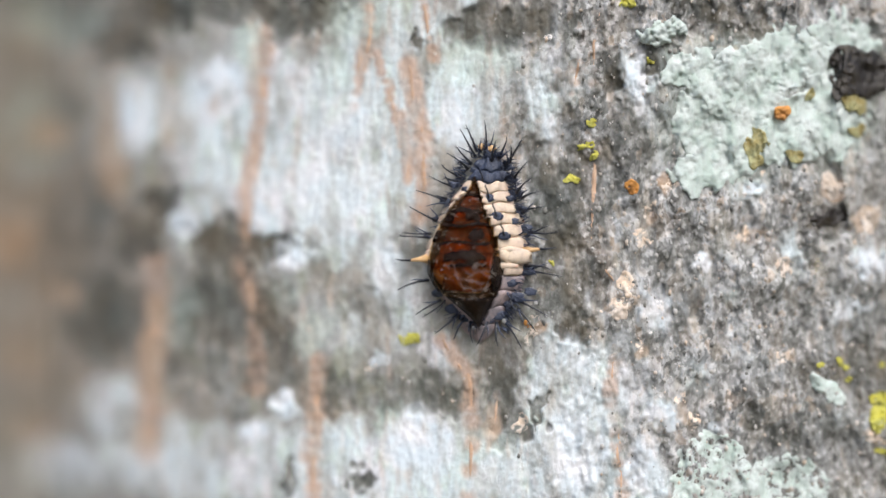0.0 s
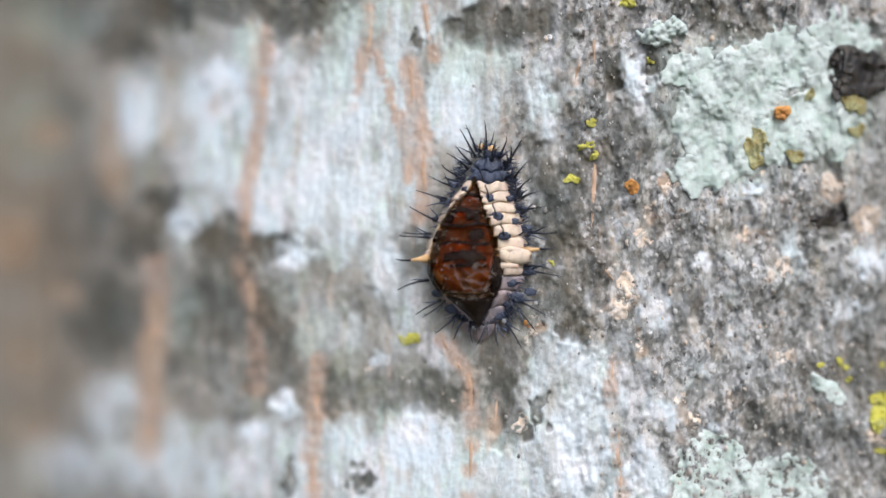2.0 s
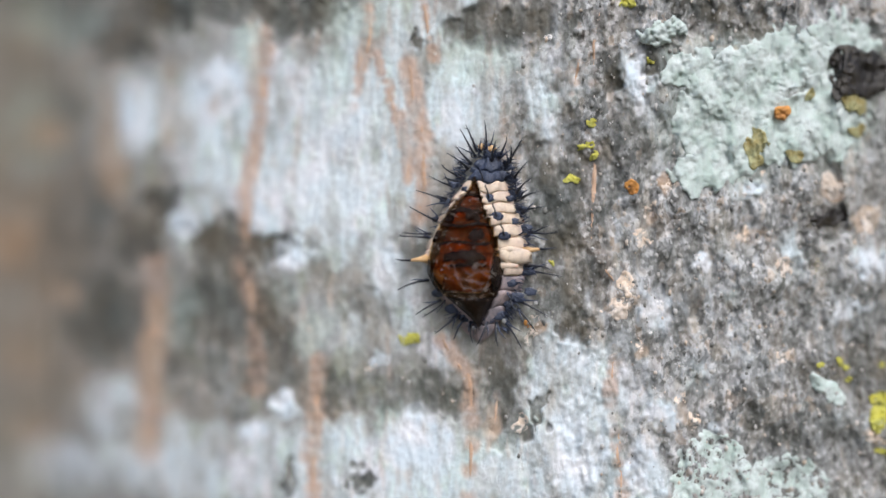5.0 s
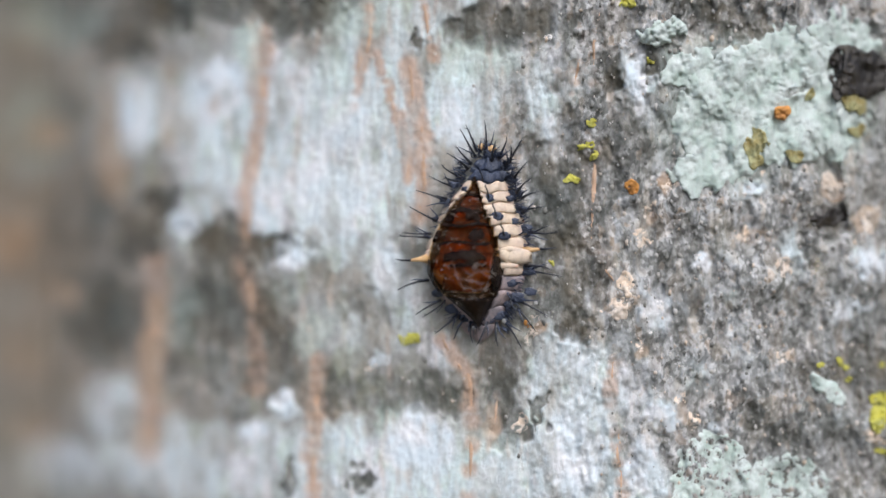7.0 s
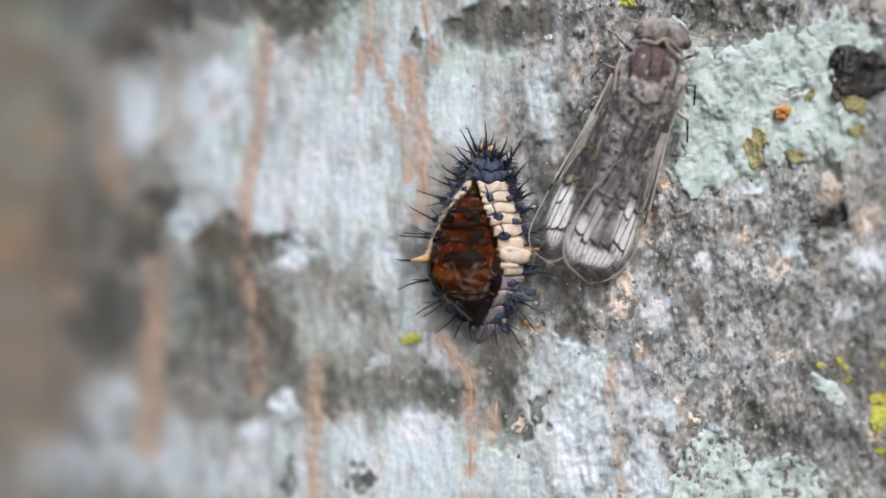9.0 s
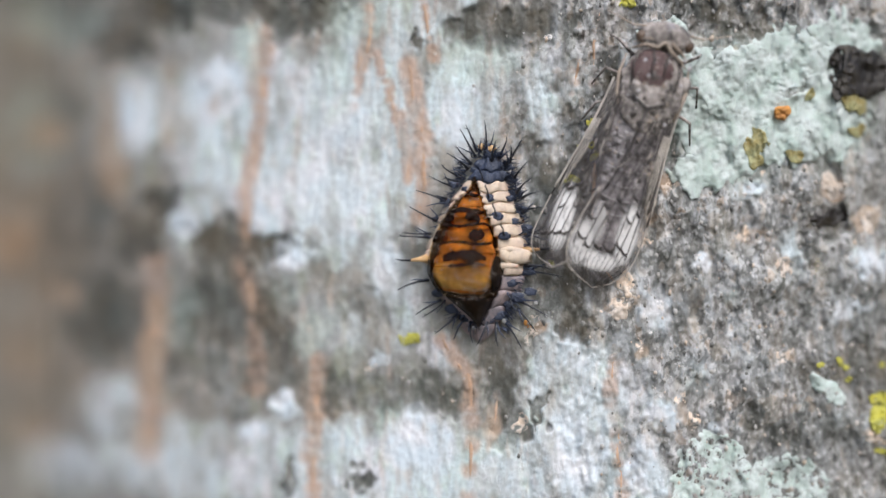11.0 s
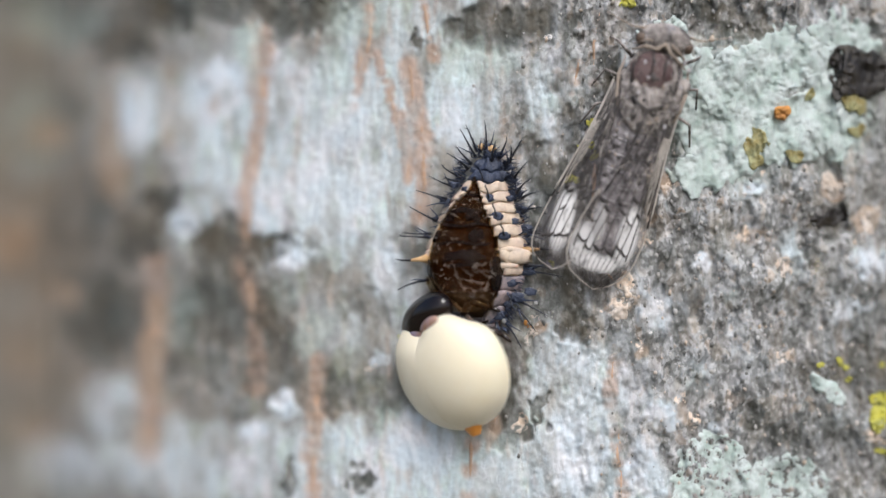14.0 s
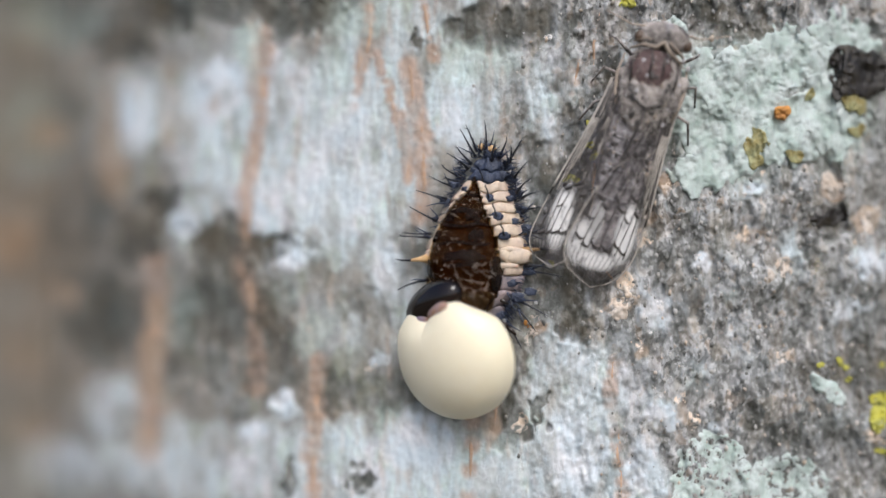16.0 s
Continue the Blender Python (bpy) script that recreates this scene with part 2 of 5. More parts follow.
def wing_glare():
    """The clear wing skin with white sky glare painted on where the wing carries it."""
    nt = MEMBRANE.node_tree
    mx = next(n for n in nt.nodes if n.type == "MIX_SHADER")
    at = nt.nodes.new("ShaderNodeAttribute")
    at.attribute_name = "white_tone"
    glare_white = nt.nodes.new("ShaderNodeBsdfPrincipled")
    link(nt, mixed(nt, noise_of(nt, 1 / (7 * U), (1, 0.4, 1)), (0.86, 0.84, 0.83), (0.62, 0.59, 0.58)), glare_white.inputs["Base Color"])
    glare_white.inputs["Roughness"].default_value = 0.4
    last = nt.nodes.new("ShaderNodeMixShader")
    cloud = noise_of(nt, 1 / (14 * U), (1, 0.5, 1), 4, 0.6)
    link(nt, times(nt, at.outputs["Fac"], ramped(nt, cloud, 0.28, 0.46)), last.inputs[0])
    link(nt, mx.outputs[0], last.inputs[1])
    link(nt, glare_white.outputs[0], last.inputs[2])
    link(nt, last.outputs[0], nt.nodes["Material Output"].inputs[0])


wing_glare()
VEIN = surface("dark_vein", (0.03, 0.024, 0.022), (0.06, 0.05, 0.045), 10, 0.5, 0.5)
RIM = surface("pale_vein", (0.50, 0.45, 0.40), (0.36, 0.32, 0.28), 10, 0.5, 0.5)
GREY_BODY = surface("grey_brown_body", (0.045, 0.036, 0.033), (0.38, 0.33, 0.305), 9, 0.6, 14, stain=(0.66, 0.60, 0.56))
BELLY = surface("lilac_grey_belly", (0.12, 0.105, 0.11), (0.34, 0.31, 0.32), 9, 0.5, 8, stain=(0.56, 0.53, 0.54))
RED_BODY = surface("dark_red_brown_shield", (0.075, 0.036, 0.034), (0.14, 0.085, 0.08), 7, 0.5, 8, stain=(0.03, 0.025, 0.028))
PALE_BODY = surface("pale_brown_band", (0.42, 0.34, 0.27), (0.30, 0.24, 0.20), 8, 0.6, 2)
SILVER = surface("silver_fleck", (0.58, 0.55, 0.56), (0.42, 0.39, 0.40), 5, 0.4, 2)
EYE = surface("dark_eye", (0.06, 0.04, 0.03), (0.14, 0.09, 0.06), 5, 0.45, 1)
FLY_BODY = surface("dark_fly_body", (0.035, 0.03, 0.032), (0.07, 0.06, 0.055), 12, 0.45, 2)
FLY_WING = clear("smoky_wing", (0.60, 0.54, 0.47), (0.075, 0.06, 0.05), 0.66, 0.3, 14, 0.4)
ANT_BODY = surface("red_brown_ant", (0.12, 0.03, 0.018), (0.20, 0.06, 0.035), 10, 0.3, 0.6)
SOIL = surface("leaf_litter", (0.10, 0.075, 0.045), (0.06, 0.07, 0.03), 4000, 0.9, 600)


# ---- small tools ----
def grid_faces(n, m, closed=False):
    j = np.arange(m if closed else m - 1)
    i = np.arange(n - 1)[:, None]
    k = (j + 1) % m
    return np.stack([i * m + j, i * m + k, (i + 1) * m + k, (i + 1) * m + j], -1).reshape(-1, 4)


def mesh_of(name, verts, faces, material):
    me = bpy.data.meshes.new(name)
    me.from_pydata([tuple(v) for v in verts], [], [tuple(f) for f in faces])
    me.shade_smooth()
    me.materials.append(material)
    me.update()
    return me


class Shape:
    """Collects pieces drawn in U (x to the right, y forward, z up from the bark) for one mesh."""

    def __init__(self):
        self.v, self.f, self.n = [], [], 0

    def add(self, verts, faces):
        verts = np.asarray(verts, float)
        self.v.append(verts)
        self.f += [tuple(int(i) + self.n for i in f) for f in faces]
        self.n += len(verts)
        return self

    def rings(self, rings):
        """Skin a row of rings of equal length and close both ends."""
        n, m = len(rings), len(rings[0])
        faces = [tuple(f) for f in grid_faces(n, m, True)]
        faces += [tuple(range(m - 1, -1, -1)), tuple((n - 1) * m + i for i in range(m))]
        return self.add(np.concatenate(rings), faces)

    def tube(self, pts, radii, m=7):
        pts = [Vector(p) for p in pts]
        rings = []
        side = None
        for i, p in enumerate(pts):
            d = (pts[min(i + 1, len(pts) - 1)] - pts[max(i - 1, 0)]).normalized()
            if side is None:
                side = d.cross(Vector((0, 0, 1)) if abs(d.z) < 0.9 else Vector((1, 0, 0))).normalized()
            side = (side - d * side.dot(d)).normalized()
            up = d.cross(side)
            r = radii[i] if isinstance(radii, (list, tuple)) else radii
            rings.append(np.array([p + (side * math.cos(a) + up * math.sin(a)) * r for a in np.arange(m) * 2 * math.pi / m]))
        return self.rings(rings)

    def ball(self, c, r, rows=9, cols=14, lump=0.0, seed=0):
        rng = np.random.default_rng(seed)
        a = np.linspace(0.06, math.pi - 0.06, rows)
        rings = []
        for t in a:
            p = np.arange(cols) * 2 * math.pi / cols
            k = 1 + lump * (rng.random(cols) - 0.5)
            rings.append(np.stack([c[0] + r[0] * math.sin(t) * np.cos(p) * k, c[1] + r[1] * math.cos(t) * np.ones(cols), c[2] + r[2] * math.sin(t) * np.sin(p) * k], -1)[::-1])
        return self.rings(rings)

    def mesh(self, name, material):
        return mesh_of(name, np.concatenate(self.v) * U, self.f, material)


def part(name, shape, material, parent, label=""):
    ob = new(name, shape if isinstance(shape, bpy.types.Mesh) else shape.mesh(name, material))
    ob.parent = parent
    return tagged(ob, label)


def smooth(x, lo, hi):
    t = np.clip((x - lo) / (hi - lo), 0, 1)
    return t * t * (3 - 2 * t)


LATTICE = np.random.default_rng(7).random((256, 256))


def vnoise(x, y, seed=0):
    x, y = x + seed * 17.3, y + seed * 41.7
    i, j = np.floor(x).astype(int), np.floor(y).astype(int)
    a, b = smooth(x - i, 0, 1), smooth(y - j, 0, 1)
    g = lambda p, q: LATTICE[p & 255, q & 255]
    return (g(i, j) * (1 - a) + g(i + 1, j) * a) * (1 - b) + (g(i, j + 1) * (1 - a) + g(i + 1, j + 1) * a) * b


def fbm(x, y, seed=0, octaves=4, gain=0.5):
    total, k, norm = 0, 1.0, 0
    for o in range(octaves):
        total, norm = total + k * vnoise(x * 2 ** o, y * 2 ** o, seed + o), norm + k
        k *= gain
    return total / norm


def on_bark(u, v, h=0.0):
    """A place on the trunk's face from a plan of it, drawn in U as seen straight on from the lens: u to the right, v down, h out of the bark."""
    u, v, h = np.broadcast_arrays(np.asarray(u, float), np.asarray(v, float), np.asarray(h, float))
    tx, tz = (u - 784) * U / DIST, (441 - v) * U / DIST
    a, b = 1 + tx * tx, -2 * (tx * AXIS_X + (DIST + RADIUS))
    c = AXIS_X ** 2 + (DIST + RADIUS) ** 2 - (RADIUS + h * U) ** 2
    s = (-b - np.sqrt(np.maximum(b * b - 4 * a * c, 0))) / (2 * a)
    return np.stack([tx * s, s - DIST, EYE_Z + tz * s], -1)


def on_face(u, v, turn=0, h=0, tilt=0, roll=0):
    """A pose on the bark for a thing drawn in U: its back to the lens, its front towards turn (degrees clockwise from up the trunk)."""
    p = on_bark(u, v, h)
    lean = math.degrees(math.asin((p[0] - AXIS_X) / RADIUS))
    return pose(*p) @ pose(0, 0, 0, 0, 0, lean * 0.8) @ pose(0, 0, 0, 0, turn, 0) @ pose(0, 0, 0, 90, 0, 0) @ pose(0, 0, 0, tilt, 0, 0) @ pose(0, 0, 0, 0, roll, 0)


# ---- the trunk: bark growth and some painted shade as fields over its plan (u, v, half width, half height, turn, strength) ----
PALE_A = [(385, 180, 70, 80, 0, 1), (390, 300, 65, 75, 0, .9), (345, 385, 45, 60, 0, .9), (250, 205, 45, 80, 0, .8), (500, 140, 55, 65, 0, .8), (560, 330, 85, 120, 0, .9),
          (515, 430, 55, 55, 0, .9), (620, 190, 60, 120, 0, .95), (650, 340, 60, 90, 0, .8), (700, 240, 50, 120, 0, .8), (600, 420, 70, 60, 0, .7), (190, 720, 80, 60, 0, .55), (300, 810, 150, 70, 0, .6),
          (110, 830, 80, 60, 0, .5), (720, 60, 35, 50, 0, .8)]
PALE_B = [(800, 190, 70, 80, 0, .9), (830, 25, 28, 35, 0, .8), (960, 190, 42, 90, 0, .85), (975, 255, 22, 35, 0, 1), (1120, 145, 38, 52, -20, 1), (720, 810, 150, 62, 0, .95), (590, 790, 60, 60, 0, .7),
          (1000, 690, 75, 110, 0, .95), (1090, 710, 50, 70, 0, .85), (1000, 830, 110, 70, 0, .9), (780, 620, 35, 45, 0, .7), (1160, 735, 42, 28, 0, .8), (1140, 850, 60, 55, 0, .8), (900, 850, 70, 50, 0, .8),
          (480, 470, 10, 20, 0, .5)]
PALE_C = [(1155, 560, 36, 36, 0, .6), (1285, 480, 22, 80, 0, .45), (1320, 340, 32, 20, 0, .9), (1395, 435, 20, 32, 0, .8), (1540, 460, 42, 26, 0, .8), (1480, 550, 60, 70, 20, .4), (1225, 660, 50, 55, 20, .5),
          (1465, 740, 65, 42, 20, .5), (1180, 120, 50, 40, 0, .5), (1350, 650, 60, 40, 20, .4), (440, 770, 40, 25, 0, .7), (495, 715, 25, 25, 0, .8), (740, 500, 40, 70, 0, .4), (1420, 480, 25, 25, 0, .6),
          (1010, 130, 50, 60, 0, .5)]
MINT_A = [(440, 100, 26, 55, 0, .6), (850, 110, 75, 40, 0, .55), (640, 35, 70, 40, 0, .5), (600, 110, 25, 60, 0, .5), (100, 40, 80, 45, 0, .4), (700, 740, 40, 30, 0, .5), (500, 520, 30, 40, 0, .3), (860, 820, 60, 50, 0, .4), (1290, 215, 130, 115, 0, .8), (1400, 110, 160, 60, 8, .8), (1470, 215, 80, 75, 0, .7), (1225, 110, 70, 50, 0, .6), (60, 230, 60, 80, 0, .35), (330, 560, 40, 50, 0, .35), (560, 590, 40, 40, 0, .35)]
DARK_A = [(390, 430, 70, 55, 0, .9), (480, 440, 50, 35, 0, .6), (390, 545, 95, 90, 0, .65), (350, 640, 70, 60, 0, .5), (480, 570, 45, 60, 0, .6), (285, 352, 32, 22, 0, .8), (190, 560, 85, 100, 0, .62), (90, 500, 110, 95, 0, .3),
          (70, 230, 120, 110, 0, .4), (220, 80, 70, 35, 0, .7), (300, 25, 60, 35, 0, .9), (545, 25, 70, 40, 0, .9), (250, 430, 60, 60, 0, .7), (640, 540, 60, 45, 0, .45), (640, 690, 100, 52, 0, .5), (480, 660, 90, 60, 0, .5)]
DARK_B = [(745, 690, 50, 42, 0, .55), (795, 705, 32, 40, 0, .6), (885, 655, 45, 75, 0, .65), (905, 770, 40, 35, 0, .6), (1000, 500, 60, 70, 0, .75), (1015, 565, 45, 35, 0, .9), (965, 400, 35, 70, 0, .7), (1080, 285, 50, 70, 0, .5),
          (1068, 130, 28, 60, 0, .75), (1160, 100, 30, 30, 0, 1), (1245, 35, 60, 30, 20, .8), (1350, 30, 65, 32, 15, .8), (910, 50, 80, 40, 0, .7), (1060, 50, 60, 40, 0, .5), (730, 470, 60, 60, 0, .5)]
DARK_C = [(1250, 700, 26, 28, 30, .6), (1365, 790, 50, 45, 30, .7), (1450, 790, 60, 35, 30, .6), (1310, 735, 40, 22, 30, .8), (1555, 650, 22, 45, 0, .8), (515, 845, 20, 28, 0, .7), (645, 852, 20, 24, 0, .7), (950, 735, 10, 32, 0, .9),
          (1465, 380, 40, 24, 0, .9), (1445, 450, 18, 36, 0, .9), (1200, 560, 50, 40, 0, .5), (735, 70, 13, 20, 0, .5), (1300, 520, 60, 70, 0, .35), (1540, 240, 20, 40, 0, .8), (1300, 60, 60, 20, 10, .6)]
WARM_A = [(15, 430, 45, 50, 0, 1), (90, 320, 90, 60, 0, 0.4), (100, 670, 110, 70, 0, 0.5), (305, 190, 25, 90, 0, 0.6), (195, 230, 25, 110, 0, 0.5), (530, 310, 16, 45, 0, 0.7), (880, 20, 90, 35, 0, 0.4), (1280, 50, 60, 25, 10, 0.4), (1150, 400, 30, 60, 0, 0.5), (1110, 520, 40, 50, 0, 0.6)]
WARM_B = [(1200, 725, 28, 50, -25, 0.7), (1390, 700, 30, 60, 0, 0.4), (1330, 420, 50, 30, 0, 0.5), (460, 130, 20, 110, 0, 0.6), (260, 540, 30, 60, 0, 0.5), (50, 320, 130, 160, 0, 0.55), (110, 610, 150, 170, 0, 0.5), (120, 470, 130, 110, 0, 0.6), (50, 110, 140, 110, 0, 0.45), (190, 310, 50, 60, 0, 0.4), (300, 760, 50, 60, 0, 0.3)]
# the field at 1000, 330 puts the winged insect's shade into the colour
DARK_D = [(975, 470, 45, 120, 0, 0.8), (1035, 540, 50, 60, 0, 0.8), (1190, 480, 90, 120, 0, 0.45), (1420, 560, 140, 90, 0, 0.4), (1330, 760, 150, 60, 20, 0.65), (60, 100, 90, 90, 0, 0.35), (150, 400, 140, 90, 0, 0.4), (1100, 230, 60, 80, 0, 0.5), (1000, 330, 50, 50, 0, 0.6), (1540, 560, 60, 90, 0, 0.5)]
# the fields around 978, 325 hold the shade left of the winged insect
DARK_E_SHADE = [(1380, 380, 80, 60, 0, 0.4), (240, 20, 300, 40, 0, 0.6), (1100, 20, 200, 40, 0, 0.5), (1440, 790, 120, 110, 0, 0.68), (1500, 680, 90, 70, 0, 0.68), (890, 45, 110, 50, 0, 0.8), (978, 325, 38, 95, 0, 0.9), (1030, 250, 40, 80, 0, 0.6), (1035, 330, 75, 110, 0, 0.9), (945, 300, 30, 70, 0, 0.6)]
PALE_WIDE = [(470, 250, 180, 230, 0, .8), (650, 260, 140, 240, 0, .85), (640, 830, 450, 100, 0, .75), (1040, 740, 150, 190, 0, .8), (860, 160, 130, 120, 0, .55), (1010, 190, 110, 130, 0, .12), (230, 200, 90, 110, 0, .4), (660, 560, 120, 90, 0, .45), (950, 830, 240, 90, 0, .9), (720, 40, 130, 60, 0, .7), (1010, 720, 110, 170, 0, .95), (420, 200, 200, 120, 0, .6)]
# strands of peeling red inner bark: (half width, then their course)
STRANDS_FAR = [(11, 470, 60, 468, 150, 455, 235, 444, 300, 430, 350), (12, 432, 350, 440, 400, 424, 460, 446, 525, 452, 610, 450, 705), (17, 272, 470, 276, 560, 268, 680, 264, 800), (11, 561, 640, 560, 720, 552, 800, 556, 890), (8, 655, 15, 655, 80, 636, 110, 628, 188)]
STRANDS_NEAR = [(6, 668, 95, 684, 150, 700, 200, 713, 285), (13, 724, 115, 735, 170, 744, 230, 751, 330, 742, 390), (9, 709, 205, 719, 270, 722, 330), (7, 746, -5, 758, 55, 768, 112), (10, 783, 600, 803, 638, 832, 668, 836, 740, 830, 895), (9, 1050, 250, 1052, 300, 1048, 360, 1045, 420, 1063, 468, 1086, 497)]
STRANDS_FINE = [(5, 1036, 60, 1024, 110, 1010, 182), (6, 881, 705, 874, 765), (6, 1062, 20, 1050, 90, 1054, 160), (8, 1085, 640, 1080, 700, 1095, 780, 1100, 880)]
STRANDS = STRANDS_FAR + STRANDS_NEAR + STRANDS_FINE
# stain fields over the rest; some umber ones are the winged insect's shade
OCHRE_A = [(12, 430, 45, 60, 0, .8), (30, 400, 40, 30, 0, .8), (278, 545, 20, 45, 0, 1), (268, 640, 24, 100, 0, .7), (255, 770, 30, 60, 0, .55), (88, 240, 40, 36, 0, .9), (193, 240, 26, 110, 0, .5), (302, 190, 20, 110, 0, .5),
           (112, 520, 28, 22, 0, .9), (200, 310, 30, 60, 0, .7), (40, 640, 60, 50, 0, .45), (60, 760, 60, 40, 0, .5), (455, 130, 18, 100, 0, .5), (525, 320, 12, 40, 0, .4), (380, 180, 16, 26, 0, .6)]
OCHRE_B = [(1252, 135, 32, 16, 0, .9), (1180, 328, 15, 18, 0, .9), (1474, 335, 22, 20, 0, .9), (1532, 392, 28, 20, 0, .8), (1150, 385, 14, 26, 0, .6), (1092, 545, 16, 16, 0, .7), (1400, 625, 18, 10, 0, .7), (1132, 620, 15, 15, 0, .8),
           (1212, 735, 14, 40, -15, .6), (1292, 710, 18, 20, 0, .5), (872, 760, 18, 45, 0, .6), (1330, 415, 26, 16, 0, .6), (1390, 470, 18, 20, 0, .6), (1545, 775, 22, 12, 0, .7), (950, 580, 20, 14, 0, .7)]
UMBER_A = [(188, 565, 45, 55, 0, .9), (300, 350, 34, 24, 0, .9), (108, 500, 55, 26, 0, .6), (60, 740, 60, 30, 0, .4), (95, 670, 30, 50, 0, .4), (385, 432, 42, 30, 0, 1), (472, 436, 44, 34, 0, .75), (215, 70, 80, 34, 0, .8),
           (300, 12, 50, 30, 0, 1), (475, 5, 28, 22, 0, .9), (545, 18, 30, 26, 0, .9), (580, 22, 26, 22, 0, .8), (358, 550, 45, 70, 0, .65), (462, 560, 26, 40, 0, .7), (425, 735, 36, 26, 0, .6)]
UMBER_B = [(640, 700, 60, 26, 0, .25), (762, 705, 30, 28, 0, .4), (515, 850, 16, 26, 0, .9), (645, 850, 18, 22, 0, .9), (272, 410, 30, 40, 0, .6), (70, 340, 60, 30, 0, .4), (1158, 112, 24, 20, 30, 1), (1255, 26, 80, 22, 8, .8),
           (1345, 52, 80, 16, 0, .7), (1080, 132, 24, 45, 0, .6), (1005, 520, 45, 60, 0, .7), (1025, 572, 32, 26, 0, .8), (890, 690, 32, 70, 0, .7), (1460, 392, 40, 22, 0, .9), (1440, 455, 16, 36, 0, .7)]
# at 985, 340: shade between pupa and winged insect, painted on the bark
UMBER_C = [(1400, 760, 80, 40, 35, .55), (1330, 735, 50, 20, 40, .8), (900, 40, 140, 36, 0, .75), (1000, 150, 16, 80, 0, .5), (930, 190, 12, 60, 0, .5), (1060, 495, 55, 60, 0, .55), (1470, 650, 80, 50, 0, .55), (1540, 650, 34, 50, 0, .6), (1345, 600, 60, 16, 0, .5), (1490, 850, 30, 20, 0, .6), (985, 340, 40, 90, 0, .85), (1110, 250, 50, 70, 0, .6), (1040, 400, 40, 60, 0, .5), (740, 66, 12, 20, 0, .8), (1285, 800, 80, 40, 20, .5)]
# dark bark right of the pupa, with wing shade painted in
UMBER_D_SHADE = [(1000, 430, 42, 50, 0, .75), (960, 470, 26, 50, 0, .6), (1130, 605, 60, 22, 0, .5), (1205, 540, 36, 60, 0, .5), (1020, 300, 30, 60, 0, .5)]
MILK_A = [(242, 205, 36, 70, 0, .8), (385, 160, 50, 60, 0, .9), (332, 395, 24, 30, 0, .9), (460, 385, 26, 30, 0, .7), (560, 350, 60, 90, 0, .5), (520, 450, 34, 30, 0, .8), (650, 340, 50, 70, 0, .5), (620, 220, 50, 80, 0, .5),
          (505, 715, 26, 26, 0, .8), (450, 770, 34, 24, 0, .7), (740, 780, 70, 60, 0, .8), (690, 480, 36, 60, 0, .6), (665, 640, 18, 18, 0, .8), (810, 230, 36, 70, 0, .6), (190, 700, 50, 40, 0, .4)]
MILK_C = [(110, 820, 100, 50, 0, .5), (300, 835, 120, 50, 0, .45), (40, 300, 50, 40, 0, .3)]
MILK_B = [(978, 235, 18, 50, 0, .5), (1128, 150, 22, 56, -12, .95), (1155, 552, 32, 40, 0, .6), (1328, 340, 28, 22, 0, .9), (1540, 470, 36, 22, 0, .8), (1010, 640, 45, 60, 0, .5), (1060, 720, 60, 60, 0, .4), (1010, 800, 60, 90, 0, .8),
          (1140, 820, 36, 60, 0, .7), (890, 170, 60, 60, 0, .25), (1245, 452, 17, 18, 0, .9), (1175, 740, 34, 26, 0, .7), (1265, 755, 30, 26, 30, .5), (880, 850, 60, 40, 0, .6), (1500, 550, 40, 14, 0, .5)]


def field(u, v, *lists, ragged=22, seed=3):
    """Ragged patches: 0 outside, up to their strength inside."""
    du, dv = ragged * 2 * (fbm(u / 46, v / 60, seed) - 0.5), ragged * 2 * (fbm(u / 46, v / 60, seed + 9) - 0.5)
    fu, fv = ragged * (vnoise(u / 11, v / 16, seed + 20) - 0.5), ragged * (vnoise(u / 11, v / 16, seed + 30) - 0.5)
    uu, vv = u + du + fu, v + dv + fv
    out = np.zeros(np.shape(u))
    for rows in lists:
        for cu, cv, ru, rv, turn, k in rows:
            c, s = math.cos(radians(turn)), math.sin(radians(turn))
            a, b = uu - cu, vv - cv
            d = np.sqrt(((a * c + b * s) / ru) ** 2 + ((b * c - a * s) / rv) ** 2)
            out = np.maximum(out, k * smooth(d, 1.45, 0.45))
    return out


def course(row):
    """A strand's points, closely spaced along its course."""
    p = np.array(row[1:]).reshape(-1, 2).astype(float)
    n = 10 * (len(p) - 1) + 1
    k = np.linspace(0, len(p) - 1, n)
    q = np.stack([np.interp(k, range(len(p)), p[:, 0]), np.interp(k, range(len(p)), p[:, 1])], -1)
    for _ in range(6):
        q[1:-1] = (q[:-2] + 2 * q[1:-1] + q[2:]) / 4
    return q


def broken(k, u, v, seed, depth=1.7):
    """Break a field up into streaks and flecks along the grain."""
    n = 0.45 * fbm(u / 60, v / 90, seed + 3, 3, 0.6) + 0.35 * fbm(u / 22, v / 50, seed, 4, 0.6) + 0.2 * fbm(u / 10, v / 14, seed + 7, 3, 0.6)
    return smooth(k * 1.15 + depth * (n - 0.5), 0.12, 1.05) * np.minimum(1, k * 2.2)


